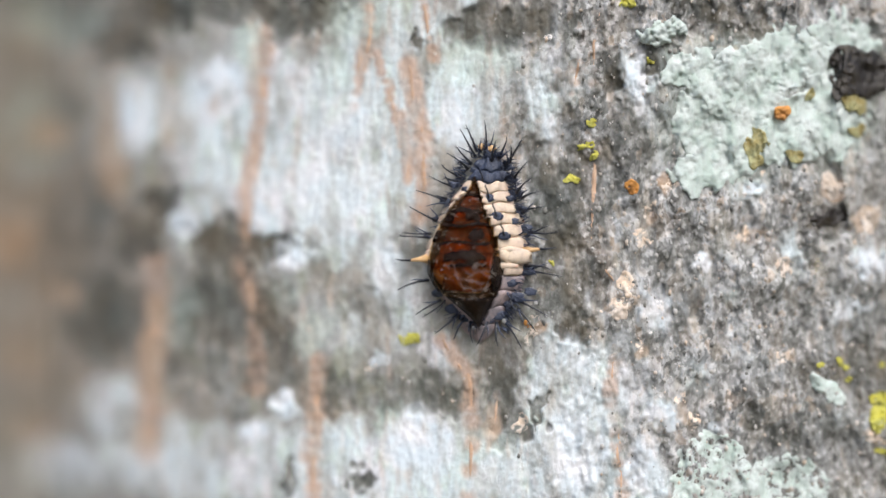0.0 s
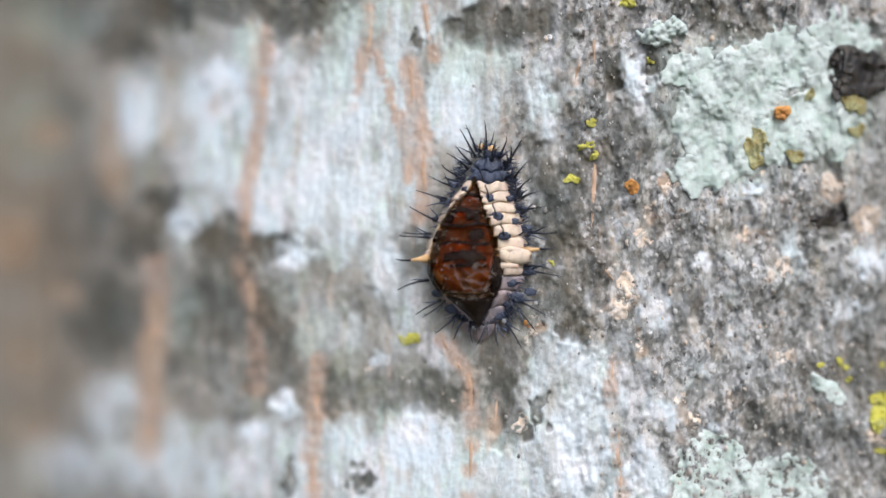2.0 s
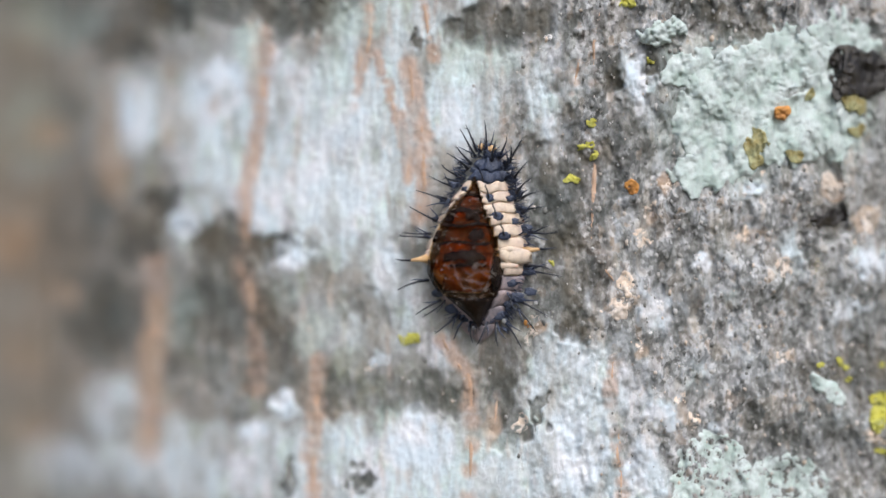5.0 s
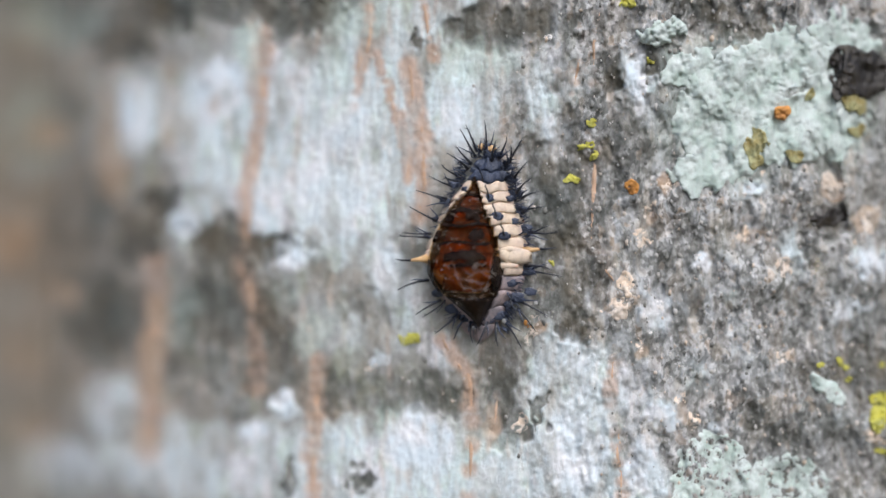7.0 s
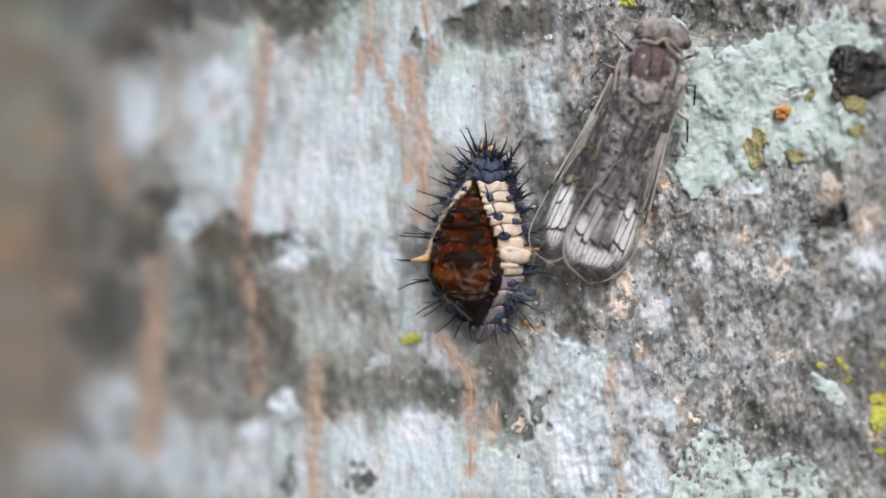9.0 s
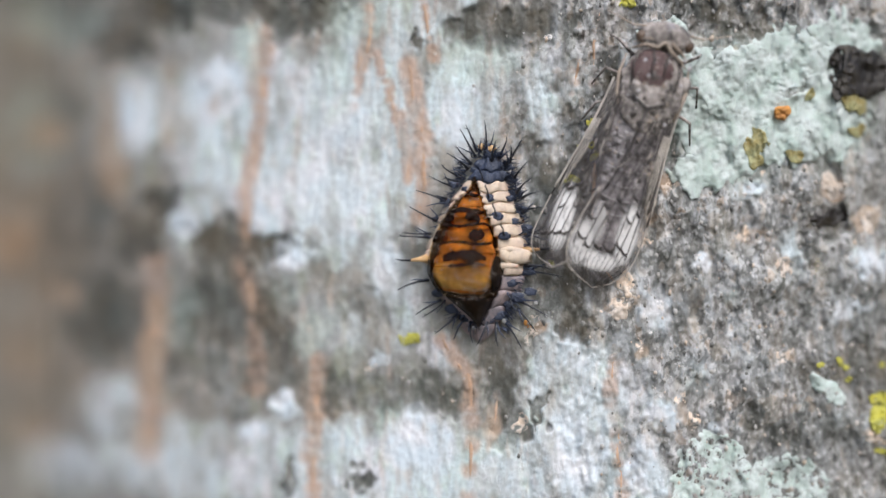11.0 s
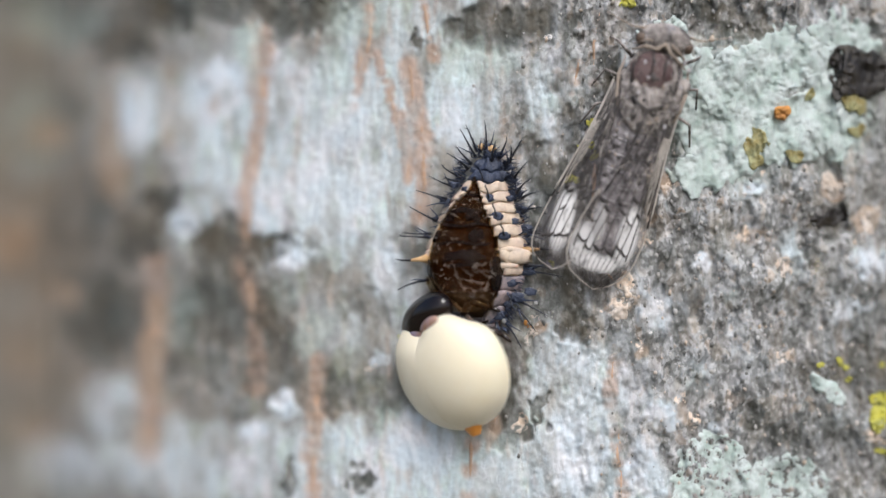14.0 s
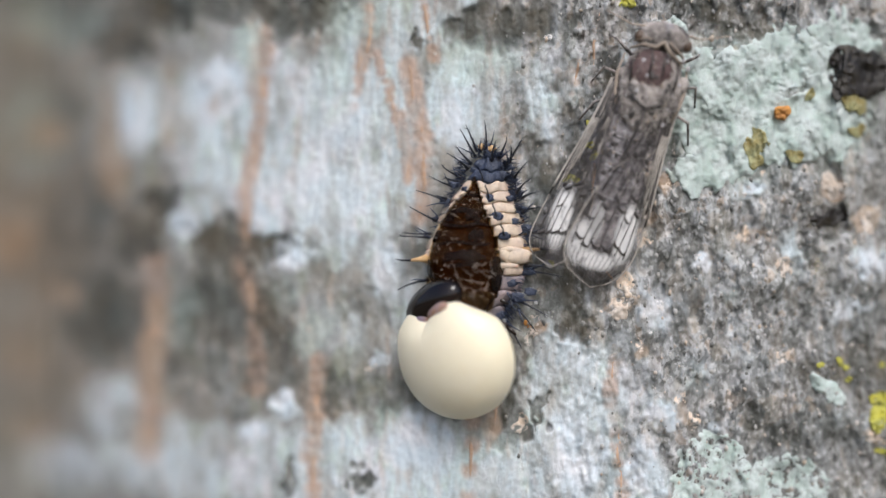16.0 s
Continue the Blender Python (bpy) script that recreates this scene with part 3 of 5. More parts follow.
def growths_and_shade(u, v):
    pale = broken(field(u, v, PALE_A, PALE_B, PALE_C, PALE_WIDE, seed=3), u, v, 120)
    dark = broken(1.2 * field(u, v, DARK_A, DARK_B, DARK_C, DARK_D, DARK_E_SHADE, seed=5, ragged=34), u, v, 140, 1.4)
    mint, warm = field(u, v, MINT_A, seed=8), field(u, v, WARM_A, WARM_B, seed=11)
    speck = (0.16 + 0.84 * smooth(u, 800, 1060)) * (1 - 0.8 * pale) * (1 - 0.75 * mint) * (0.55 + 0.55 * vnoise(u / 60, v / 60, 2)) * (1 - 0.35 * smooth(u, 1300, 1540))
    return pale * (1 - 0.8 * dark), dark, mint, warm, speck


def stains_and_shade(u, v):
    ochre = broken(field(u, v, OCHRE_A, OCHRE_B, seed=14, ragged=16), u, v, 180, 0.9)
    umber = broken(field(u, v, UMBER_A, UMBER_B, UMBER_C, UMBER_D_SHADE, seed=16, ragged=22), u, v, 190, 1.0)
    white_tone = broken(field(u, v, MILK_A, MILK_B, MILK_C, seed=18, ragged=20), u, v, 200, 1.0)
    return ochre, umber, white_tone * (1 - 0.7 * umber)


def relief(u, v, pale, dark):
    """How far the bark stands out, in U: long fibres, granules, swellings and pits."""
    warp = 14 * (fbm(u / 90, v / 120, 50) - 0.5)
    fibres = fbm((u + warp) / 26, v / 90, 40, 4, 0.55) - 0.5
    grains = fbm(u / 9, v / 11, 44, 3, 0.6) - 0.5
    swell = fbm(u / 170, v / 240, 47, 3) - 0.5
    coarse = 0.35 + 0.65 * smooth(u, 820, 1050)
    lumps = (fbm((u + warp) / 30, v / 62, 53, 3) - 0.5) * smooth(u, 860, 1060)
    return (6 + 8 * coarse) * fibres + 7 * grains * coarse + 30 * lumps + 26 * swell + 3 * pale - 5 * dark


def bark_height(u, v):
    u, v = np.asarray(u, float), np.asarray(v, float)
    pale, dark, *_ = growths_and_shade(u, v)
    return relief(u, v, pale, dark)


def build_trunk():
    trunk = tagged(new("tree_trunk"), "slender tree trunk with rough grey lichen-covered bark", "tree trunk", kind="structure")
    trunk.location = (AXIS_X, RADIUS, 0)
    u, v = np.meshgrid(np.arange(-170, 1660, 2.2), np.arange(-90, 975, 2.4))
    pale, dark, mint, warm, speck = growths_and_shade(u, v)
    h = relief(u, v, pale, dark)
    rust = np.zeros(u.shape)
    for row in STRANDS:
        for a, b in course(row)[::3]:
            near = (abs(u - a) < 60) & (abs(v - b) < 60)
            d = np.hypot(u[near] - a, v[near] - b) + 14 * (vnoise(u[near] / 12, v[near] / 30, 60) - 0.5)
            rust[near] = np.maximum(rust[near], 0.75 * smooth(d, row[0] * 2.2, row[0] * 0.6))
    edge = np.minimum.reduce([u + 170, 1658 - u, v + 90, 974 - v])
    p = on_bark(u, v, h - 26 * smooth(edge, 30, 0)) - np.array([0, 0, EYE_Z])
    me = mesh_of("bark", p.reshape(-1, 3), grid_faces(*u.shape)[:, ::-1], BARK)
    for name, chans in (("growth_shade_a", (pale, dark, rust)), ("growth_b", (mint, warm, speck)), ("stain_shade_c", stains_and_shade(u, v))):
        layer = me.color_attributes.new(name, "FLOAT_COLOR", "POINT")
        # channel order of the material: pale, dark, rust / mint, warm, speck / ochre, umber, white_tone
        data = np.ones((u.size, 4), np.float32)
        for i, c in enumerate(chans):
            data[:, i] = c.ravel()
        layer.data.foreach_set("color", data.ravel())
    bark = new("bark", me)
    bark.parent, bark.location = trunk, (-AXIS_X, -RADIUS, EYE_Z)
    tagged(bark, "grey bark with pale, dark and mint lichen crusts, insect shade painted in")
    a, z = np.meshgrid(np.linspace(0, 2 * math.pi, 97)[:-1], np.linspace(-0.05, 2.6, 160))
    r = (RADIUS - 0.0008) * (1.06 - 0.05 * z / EYE_Z) + 0.0012 * (fbm(a * 8, z * 30, 3) - 0.8)
    r = np.where(abs(z - EYE_Z) < 0.05, np.minimum(r, RADIUS - 0.0010), r)
    stem = mesh_of("stem", np.stack([r * np.cos(a), r * np.sin(a), z], -1).reshape(-1, 3), grid_faces(160, 96, True), BARK)
    part("stem", stem, BARK, trunk)
    rng = np.random.default_rng(5)
    for row in STRANDS:
        q = course(row)
        t = np.linspace(0, 1, len(q))
        w = row[0] * (0.15 + 0.85 * np.sin(np.pi * np.clip(t, 0.01, 0.99)) ** 0.6) * (0.35 + 0.9 * fbm(t * len(q) / 5, t * 0 + row[1], 5, 3))
        across = np.linspace(-1, 1, 9)
        uu, vv = q[:, :1] + w[:, None] * across, np.repeat(q[:, 1:], 9, 1) + 3 * (rng.random((len(q), 9)) - 0.5)
        rise = (1 - across ** 2) * 4 - 4.3 + 10 * (fbm(uu / 7, vv / 45, 70) - 0.5)
        pts = on_bark(uu, vv, bark_height(uu, vv) + rise) - np.array([AXIS_X, RADIUS, 0])
        part("bark_strand", mesh_of("bark_strand", pts.reshape(-1, 3), grid_faces(len(q), 9), STRAND), STRAND, trunk, "strand of reddish-brown inner bark")


def crust(name, material, rows, thick, label, category="lichen", group="lichens on the bark", seed=0, step=2.5, ragged=12, lump=16, parent=None, lift=0, whole=False):
    """A crust with a ragged outline that follows the bark and stands a little proud of it."""
    rows = [r if len(r) == 6 else (*r, 0, 1) for r in rows]
    m = max(max(r[2], r[3]) for r in rows) * 1.3 + 8
    u0, u1 = min(r[0] for r in rows) - m, max(r[0] for r in rows) + m
    v0, v1 = min(r[1] for r in rows) - m, max(r[1] for r in rows) + m
    u, v = np.meshgrid(np.arange(u0, u1, step), np.arange(v0, v1, step))
    k = field(u, v, rows, ragged=ragged, seed=seed + 100)
    if whole:
        k = broken(k * 1.5, u, v, seed + 160, 0.9)
    elif ragged > 10:
        k = broken(k * 1.2, u, v, seed + 160, 1.3)
    holes = 0.35 + 0.65 * smooth(fbm(u / lump, v / lump, seed + 80, 3), 0.28, 0.42)
    h = bark_height(u, v) + lift * smooth(k, 0.12, 0.4) + thick * smooth(k * holes, 0.12, 0.6) - 3.5 + thick * 0.9 * (fbm(u / lump * 1.7, v / lump * 1.7, seed + 90, 3, 0.65) - 0.5)
    keep = (k > 0.10).ravel()
    faces = grid_faces(*u.shape)[:, ::-1]
    faces = faces[keep[faces].all(1)]
    used = np.unique(faces)
    back = np.zeros(u.size, int)
    back[used] = np.arange(len(used))
    p = on_bark(u, v, h).reshape(-1, 3)[used]
    c = p.mean(0)
    if parent:
        ob = part(name, mesh_of(name, p - np.array(parent.location), back[faces], material), material, parent)
        return ob
    ob = new(name, mesh_of(name, p - c, back[faces], material))
    ob.location = c
    return tagged(ob, label, category, group)


def crumb(u, v, r, material, label, seed=0, long=1.0):
    """A small ragged crumb of crust that stands proud of the bark."""
    return crust("bark_crumb", material, [(u, v, r, r * long, (seed * 37) % 60 - 30, 1)], r * 0.24, label, "lichen crumb", "crumbs on the bark", seed + 200, 1.6, r * 1.25, r * 0.7)


def granules(count=1500):
    """Countless small granules of the crust, mostly on the side turned to the light."""
    rng = np.random.default_rng(12)
    u, v = rng.uniform(-20, 1620, count * 3), rng.uniform(-60, 950, count * 3)
    pale, dark, mint, warm, speck = growths_and_shade(u, v)
    big = field(u, v, MINT_BIG, seed=101)
    chance = (0.10 + 0.9 * smooth(u, 860, 1080)) * (1 - 0.85 * pale) * (1 - 0.97 * big)
    pick = np.flatnonzero(rng.random(count * 3) < chance)[:count]
    u, v = u[pick], v[pick]
    n = len(u)
    bm = bmesh.new()
    bmesh.ops.create_icosphere(bm, subdivisions=1, radius=1)
    bm.verts.index_update()
    base = np.array([x.co[:] for x in bm.verts])
    tri = np.array([[x.index for x in f.verts] for f in bm.faces])
    bm.free()
    # v grows downwards, so pieces are drawn on the plan and lifted onto the bark
    size = 1.6 + 3.2 * rng.random(n) ** 3
    wob = 1 + 0.5 * (rng.random((n, len(base))) - 0.5)
    stretch = 1 + 0.8 * rng.random(n)
    uu = u[:, None] + base[:, 0] * size[:, None] * wob
    vv = v[:, None] + base[:, 1] * (size * stretch)[:, None] * wob
    hh = bark_height(u, v)[:, None] + (base[:, 2] * 0.55) * size[:, None] * wob
    p = on_bark(uu, vv, hh).reshape(-1, 3) - np.array([0, 0, EYE_Z])
    f = (tri[None] + (np.arange(n) * len(base))[:, None, None]).reshape(-1, 3)[:, ::-1]
    m = bpy.data.materials.new("granules")
    m.use_nodes = True
    nt = m.node_tree
    b, g, r = nt.nodes["Principled BSDF"], nt.nodes.new("ShaderNodeNewGeometry"), nt.nodes.new("ShaderNodeValToRGB")
    tones = [(0, (0.10, 0.10, 0.10)), (0.22, (0.17, 0.17, 0.16)), (0.45, (0.27, 0.26, 0.24)), (0.66, (0.42, 0.40, 0.38)), (0.82, (0.50, 0.49, 0.48)), (0.93, (0.56, 0.43, 0.32)), (1, (0.60, 0.55, 0.50))]
    while len(r.color_ramp.elements) < len(tones):
        r.color_ramp.elements.new(0.5)
    for e, (x, c) in zip(r.color_ramp.elements, tones):
        e.position, e.color = x, (*c, 1)
    link(nt, g.outputs["Random Per Island"], r.inputs[0])
    link(nt, mixed(nt, times(nt, noise_of(nt, 1 / (5 * U)), 0.5), r.outputs[0], (0.2, 0.19, 0.17)), b.inputs["Base Color"])
    b.inputs["Roughness"].default_value = 0.8
    ob = new("bark_granules", mesh_of("bark_granules", p, f, m))
    ob.location = (0, 0, EYE_Z)
    tagged(ob, "countless small grey, black and cream bark granules", "bark granules", kind="stuff")


MINT_BIG = [(1268, 232, 80, 78, 0, 1), (1400, 108, 135, 45, -6, 1), (1468, 205, 55, 65, 0, 1), (1235, 125, 55, 36, 0, .8), (1375, 235, 95, 55, 0, 1), (1240, 300, 45, 30, 0, 1), (1490, 60, 60, 30, -10, .9), (1310, 150, 80, 60, 0, 1)]


# ---- lichens, crumbs and marks on the bark ----
def build_growths():
    broad = tagged(new("mint_lichen"), "broad pale mint-green crusty lichen on bark", "lichen", "lichens on the bark")
    broad.location = on_bark(1330, 180, 0)
    for i, row in enumerate(MINT_BIG):
        crust("lobe", MINT, [row], 2.4 + i * 0.2, "", seed=1 + i, ragged=26, lump=14, parent=broad, whole=True, lift=4.5)
    crust("mint_lichen", MINT, [(1175, 55, 42, 24, -15, 1)], 14, "small tufted grey-green lichen on bark", seed=2, lump=9)
    crust("mint_lichen", MINT, [(1262, 825, 70, 60, 25, 1), (1235, 870, 60, 40, 0, 1)], 4, "patchy mint-green lichen on rough bark", seed=3)
    crust("mint_lichen", MINT, [(1392, 858, 68, 55, 10, 1)], 4, "rounded pale green lichen on bark", seed=4)
    crust("mint_lichen", MINT, [(1470, 690, 38, 18, 30, .8)], 6, "small pale green lichen on bark", seed=5)
    yellow = [(722, 605, 17, 10), (1046, 215, 8, 9), (1035, 260, 15, 6), (1050, 282, 8, 12), (1010, 320, 13, 7), (981, 462, 8, 10), (1556, 706, 24, 10), (1554, 742, 15, 22), (1456, 648, 13, 6), (1491, 646, 11, 6), (1498, 673, 9, 5),
              (1562, 645, 8, 6), (1113, 4, 13, 8), (1558, 800, 14, 7), (1154, 110, 7, 5)]
    for i, r in enumerate(yellow):
        crust("yellow_lichen", YELLOW, [r], 6, "small bright yellow lichen spot on bark", group="yellow lichen spots", seed=20 + i, step=1.6, ragged=12, lump=6)
    for i, r in enumerate([(1338, 262, 17, 32, 12, 1), (1413, 281, 18, 15, -20, 1), (1508, 186, 20, 18, 0, 1), (1436, 168, 9, 15, 30, 1), (1520, 225, 18, 12, 0, .8), (1445, 470, 10, 16, 0, 1), (695, 292, 7, 11, 0, 1)]):
        crust("olive_lichen", OLIVE, [r], 3, "olive-brown lichen spot on bark", group="olive lichen spots", seed=40 + i, step=1.6, ragged=14 if r[2] > 12 else 8, lump=5, lift=6.5 if r[0] > 1300 and r[1] < 300 else 0)
    crust("orange_lichen", ORANGE, [(1387, 201, 15, 12, 0, 1)], 9, "small orange lichen cushion on mint lichen", seed=50, step=1.4, ragged=5, lump=8, lift=7)
    crust("orange_lichen", ORANGE, [(936, 574, 8, 6, 40, 1)], 6, "tiny orange lichen crumb on bark", seed=52, step=1.2, ragged=4, lump=5)
    crust("orange_lichen", ORANGE, [(1120, 330, 12, 12, 0, 1)], 6, "orange-brown lichen spot on bark", seed=51, step=1.4, ragged=6, lump=6)
    crust("bark_knot", PIT, [(1512, 112, 44, 30, -12, 1), (1505, 150, 38, 24, 0, 1), (1545, 130, 25, 40, 0, 1)], 7, "dark brown-black hollow knot in the bark", "bark knot", "knots in the bark", seed=55, step=2, ragged=16, lump=22, lift=6)
    crust("bark_knot", PIT, [(1468, 382, 32, 16, -10, 1)], 7, "dark brown scar in the bark", "bark knot", "knots in the bark", seed=56, step=2, ragged=9, lump=14)
    cream = [(1030, 90, 10), (1015, 175, 8), (1097, 152, 9), (1258, 136, 17), (1180, 325, 13), (1470, 330, 16), (1535, 390, 16), (1045, 430, 8), (1152, 378, 13), (1140, 425, 14), (1322, 412, 13), (1382, 470, 13),
             (1390, 625, 14), (1130, 615, 13), (1085, 550, 16), (1110, 505, 17), (1045, 710, 9), (1200, 712, 13), (1222, 745, 14), (1211, 670, 7), (1290, 700, 11), (1545, 770, 13), (1492, 862, 10), (655, 645, 13), (920, 752, 14), (935, 585, 13), (1350, 310, 12)]
    for i, (a, b, r) in enumerate(cream):
        crumb(a, b, r * 1.1, CRUMB, "cream to orange lichen crumb stuck on bark", seed=i, long=1.0 + (i % 4) * 0.15)
    for i, (a, b, r) in enumerate([(972, 82, 13), (1240, 452, 14), (1312, 345, 14), (1165, 545, 16), (1150, 585, 13), (495, 718, 14), (972, 272, 9), (1218, 430, 10), (852, 255, 6), (618, 800, 11), (1335, 640, 12)]):
        crumb(a, b, r, WHITE_CRUMB, "whitish lichen crumb stuck on bark", seed=60 + i)
    granules()


# ---- the ladybird pupa in its split larval skin ----
def skin_axis(v):
    return np.interp(v, [255, 290, 330, 370, 410, 445, 480, 520, 560, 610], [866, 870, 859, 851, 849, 846, 847, 850, 852, 850])


def skin_half(v):
    return np.interp(v, [252, 270, 300, 330, 370, 410, 445, 480, 520, 560, 585, 606], [5, 11, 25, 42, 67, 83, 93, 92, 74, 44, 30, 6])


SHELL_V = [314, 340, 370, 400, 425, 450, 480, 500, 520, 540, 560, 576]
SHELL_L = [840, 829, 798, 778, 766, 759, 757, 768, 783, 808, 832, 846]
SHELL_R = [843, 852, 862, 874, 883, 889, 893, 888, 882, 869, 860, 853]
SHELL_H = [14, 24, 38, 50, 57, 62, 64, 62, 58, 50, 38, 22]


def arch(v, lift=1.0, grow=1.0, base=16, thick=3.0, n=18):
    """One hoop of the pupa's shell at the plan's height v, with its inner face."""
    lo, hi, up = (np.interp(v, SHELL_V, k) for k in (SHELL_L, SHELL_R, SHELL_H))
    c, w = (lo + hi) / 2 - 850, (hi - lo) / 2 * grow
    a = np.linspace(-0.15, math.pi + 0.15, n)
    rows = []
    for k in (0, thick):
        x = c + max(w - k, 1) * np.cos(a)
        z = base + np.maximum(up * lift - k, 1) * np.sin(a)
        rows.append(np.stack([x, np.full(n, 450.0 - v), z], -1)[::1 if k == 0 else -1])
    return np.concatenate(rows)


def shell_patch(va, vb, a0, a1, seed, lift=1.035):
    """A thin ragged plate that lies on the shell between two heights and two angles."""
    rng = np.random.default_rng(seed)
    rows = []
    for v in np.linspace(va, vb, 9):
        lo, hi, up = (np.interp(v, SHELL_V, k) for k in (SHELL_L, SHELL_R, SHELL_H))
        k = max(0.12, math.sin(math.pi * (v - va + 1.5) / (vb - va + 3))) ** 0.5 * rng.uniform(0.82, 1.0)
        a = (a0 + a1) / 2 + (a1 - a0) / 2 * k * np.linspace(-1, 1, 14)
        wave = (rng.random(14) - 0.5) * min(6, (vb - va) * 0.45) + 2.5 * np.sin(a * 4 + seed)
        top = np.stack([(lo + hi) / 2 - 850 + (hi - lo) / 2 * 1.01 * np.cos(a), 450 - v + wave, 16 + up * lift * np.sin(a) + 0.8], -1)
        rows.append(np.concatenate([top, top[::-1] - [0, 0, 3.5]]))
    return Shape().rings(rows)


def squiggle(rng, x, y, z, size):
    pts = [(x, y, z)]
    d = rng.uniform(0, 6.28)
    for _ in range(5):
        d += rng.uniform(-0.9, 0.9)
        x, y = x + size * math.cos(d), y + size * math.sin(d) * 0.6
        pts.append((x, y, z + rng.uniform(-0.5, 0.8)))
    return pts


SPINES_RIGHT = [(896, 295, 923, 252, 20), (912, 316, 933, 291, 22), (916, 343, 941, 319, 22), (925, 351, 954, 341, 18), (925, 374, 960, 368, 18), (937, 411, 983, 411, 16), (930, 420, 968, 402, 12), (937, 480, 989, 488, 14),
                (930, 470, 972, 476, 20), (919, 532, 966, 556, 14), (905, 522, 912, 548, 24), (919, 548, 946, 581, 12), (892, 565, 921, 610, 14), (881, 571, 883, 608, 16), (863, 571, 848, 606, 18), (904, 289, 906, 264, 26), (884, 280, 898, 250, 20), (872, 285, 880, 255, 26)]
SPINES_LEFT = [(842, 276, 819, 233, 16), (846, 268, 829, 227, 18), (861, 268, 860, 220, 16), (834, 569, 838, 602, 14), (823, 563, 807, 598, 14), (809, 559, 775, 588, 14), (780, 532, 740, 556, 14), (786, 536, 752, 560, 8),
               (757, 496, 709, 513, 14), (759, 420, 711, 418, 16), (762, 413, 716, 412, 8), (771, 390, 730, 368, 16), (790, 355, 742, 338, 14), (804, 330, 765, 313, 12), (815, 322, 791, 316, 30), (817, 312, 786, 293, 14), (829, 299, 796, 274, 14), (792, 352, 778, 347, 32), (836, 290, 812, 262, 20)]


def build_pupa():
    pupa = tagged(new("ladybird_pupa"), "glossy brown ladybird pupa in a split spiny cream larval skin", "insect pupa")
    pupa.matrix_world = on_face(850, 450, 0, 2)
    rng = np.random.default_rng(21)
    # larval skin: one ring of the body after the other, swollen between its joints
    joints = [256, 280, 303, 322, 340, 359, 378, 398, 420, 441, 470, 488, 514, 542, 572, 604]
    for i, (a, b) in enumerate(zip(joints, joints[1:])):
        dark = b < 325
        rings = []
        for t in np.linspace(0, 1, 11):
            v = a + (b - a) * t
            puff = 0.88 + 0.12 * math.sin(math.pi * t) ** 0.22
            w = float(skin_half(v)) * (0.95 + 0.05 * math.sin(math.pi * t) ** 0.25)
            up = float(np.interp(v, [256, 300, 380, 450, 520, 604], [20, 34, 44, 46, 36, 10])) * puff
            ang = np.linspace(-0.25, math.pi + 0.25, 44)
            lump = 1 + 0.04 * np.sin(ang * 7 + i * 2.1) + 0.05 * (np.random.default_rng(i).random(44) - 0.5)
            x = float(skin_axis(v)) - 850 + w * np.cos(ang) * lump
            z = up * np.maximum(np.sin(ang), -0.2) * lump
            if 316 < v < 574:
                lo, hi = np.interp(v, SHELL_V, SHELL_L) - 850, np.interp(v, SHELL_V, SHELL_R) - 850
                z = np.where((x > lo + 1) & (x < hi - 1), np.minimum(z, 8), z)
            rings.append(np.stack([x, 450 - v + 3.0 * np.sin(ang * 3 + 0.6) + 2 * np.sin(ang * 8), z], -1))
        part("segment", Shape().rings(rings), PLATE if dark else ROSY if a > 480 else SKIN, pupa, "blue-black skin segment" if dark else "")
    # dark plates along the back and flanks
    fore, rear = [(858, 324, 11, 31), (868, 352, 12, 37), (881, 384, 13, 40), (895, 418, 12, 40), (905, 318, 13, 14), (914, 342, 13, 14), (923, 372, 13, 14), (931, 405, 13, 14), (802, 326, 10, 16), (789, 356, 10, 16), (772, 388, 9, 12), (935, 478, 16, 18), (905, 500, 13, 26), (917, 526, 15, 20)], [(902, 538, 10, 22), (884, 558, 14, 18), (868, 566, 11, 16), (800, 548, 14, 14)]
    rear = rear + [(826, 562, 14, 14), (775, 520, 12, 12), (852, 290, 12, 22), (878, 294, 14, 20), (838, 316, 9, 22), (890, 310, 12, 22), (905, 352, 9, 26), (912, 392, 9, 24), (826, 335, 8, 26), (898, 296, 12, 16), (866, 276, 10, 20), (884, 274, 9, 16), (842, 300, 10, 18), (815, 318, 10, 10), (938, 516, 12, 16)]
    for a, b, r, h in fore + rear:
        part("dark_plate", Shape().ball((a - 850, 450 - b, h), (r * 0.85, r * 0.62, 2.6), 9, 14, 0.9, int(a)), PLATE, pupa, "small blue-black plate on the skin")
    for i, (a, b, c, d, h) in enumerate(SPINES_RIGHT + SPINES_LEFT):
        p, q = Vector((a - 850, 450 - b, h)), Vector((c + (c - a) * 0.12 - 850, 450 - d - (d - b) * 0.12, h + 12))
        bend = Vector((rng.uniform(-4, 4), rng.uniform(-3, 3), 5))
        pts = [p + (q - p) * t + bend * math.sin(math.pi * t) for t in np.linspace(0, 1, 7)]
        s = Shape().tube(pts, [3.6, 2.5, 1.9, 1.6, 1.4, 1.1, 0.5], 7)
        for k in (2, 4, 5):
            side = Vector((rng.uniform(-1, 1), rng.uniform(-1, 1), rng.uniform(0, 1))).normalized() * 5
            s.tube([pts[k], pts[k] + side * 0.5 + (q - p) * 0.03, pts[k] + side + (q - p) * 0.08], [0.8, 0.6, 0.3], 5)
        part("spine", s, SPINE, pupa, "thin branched black spine")
        turn = math.radians(rng.choice([-1, 1]) * rng.uniform(18, 40))
        d = (q - p) * rng.uniform(0.45, 0.7)
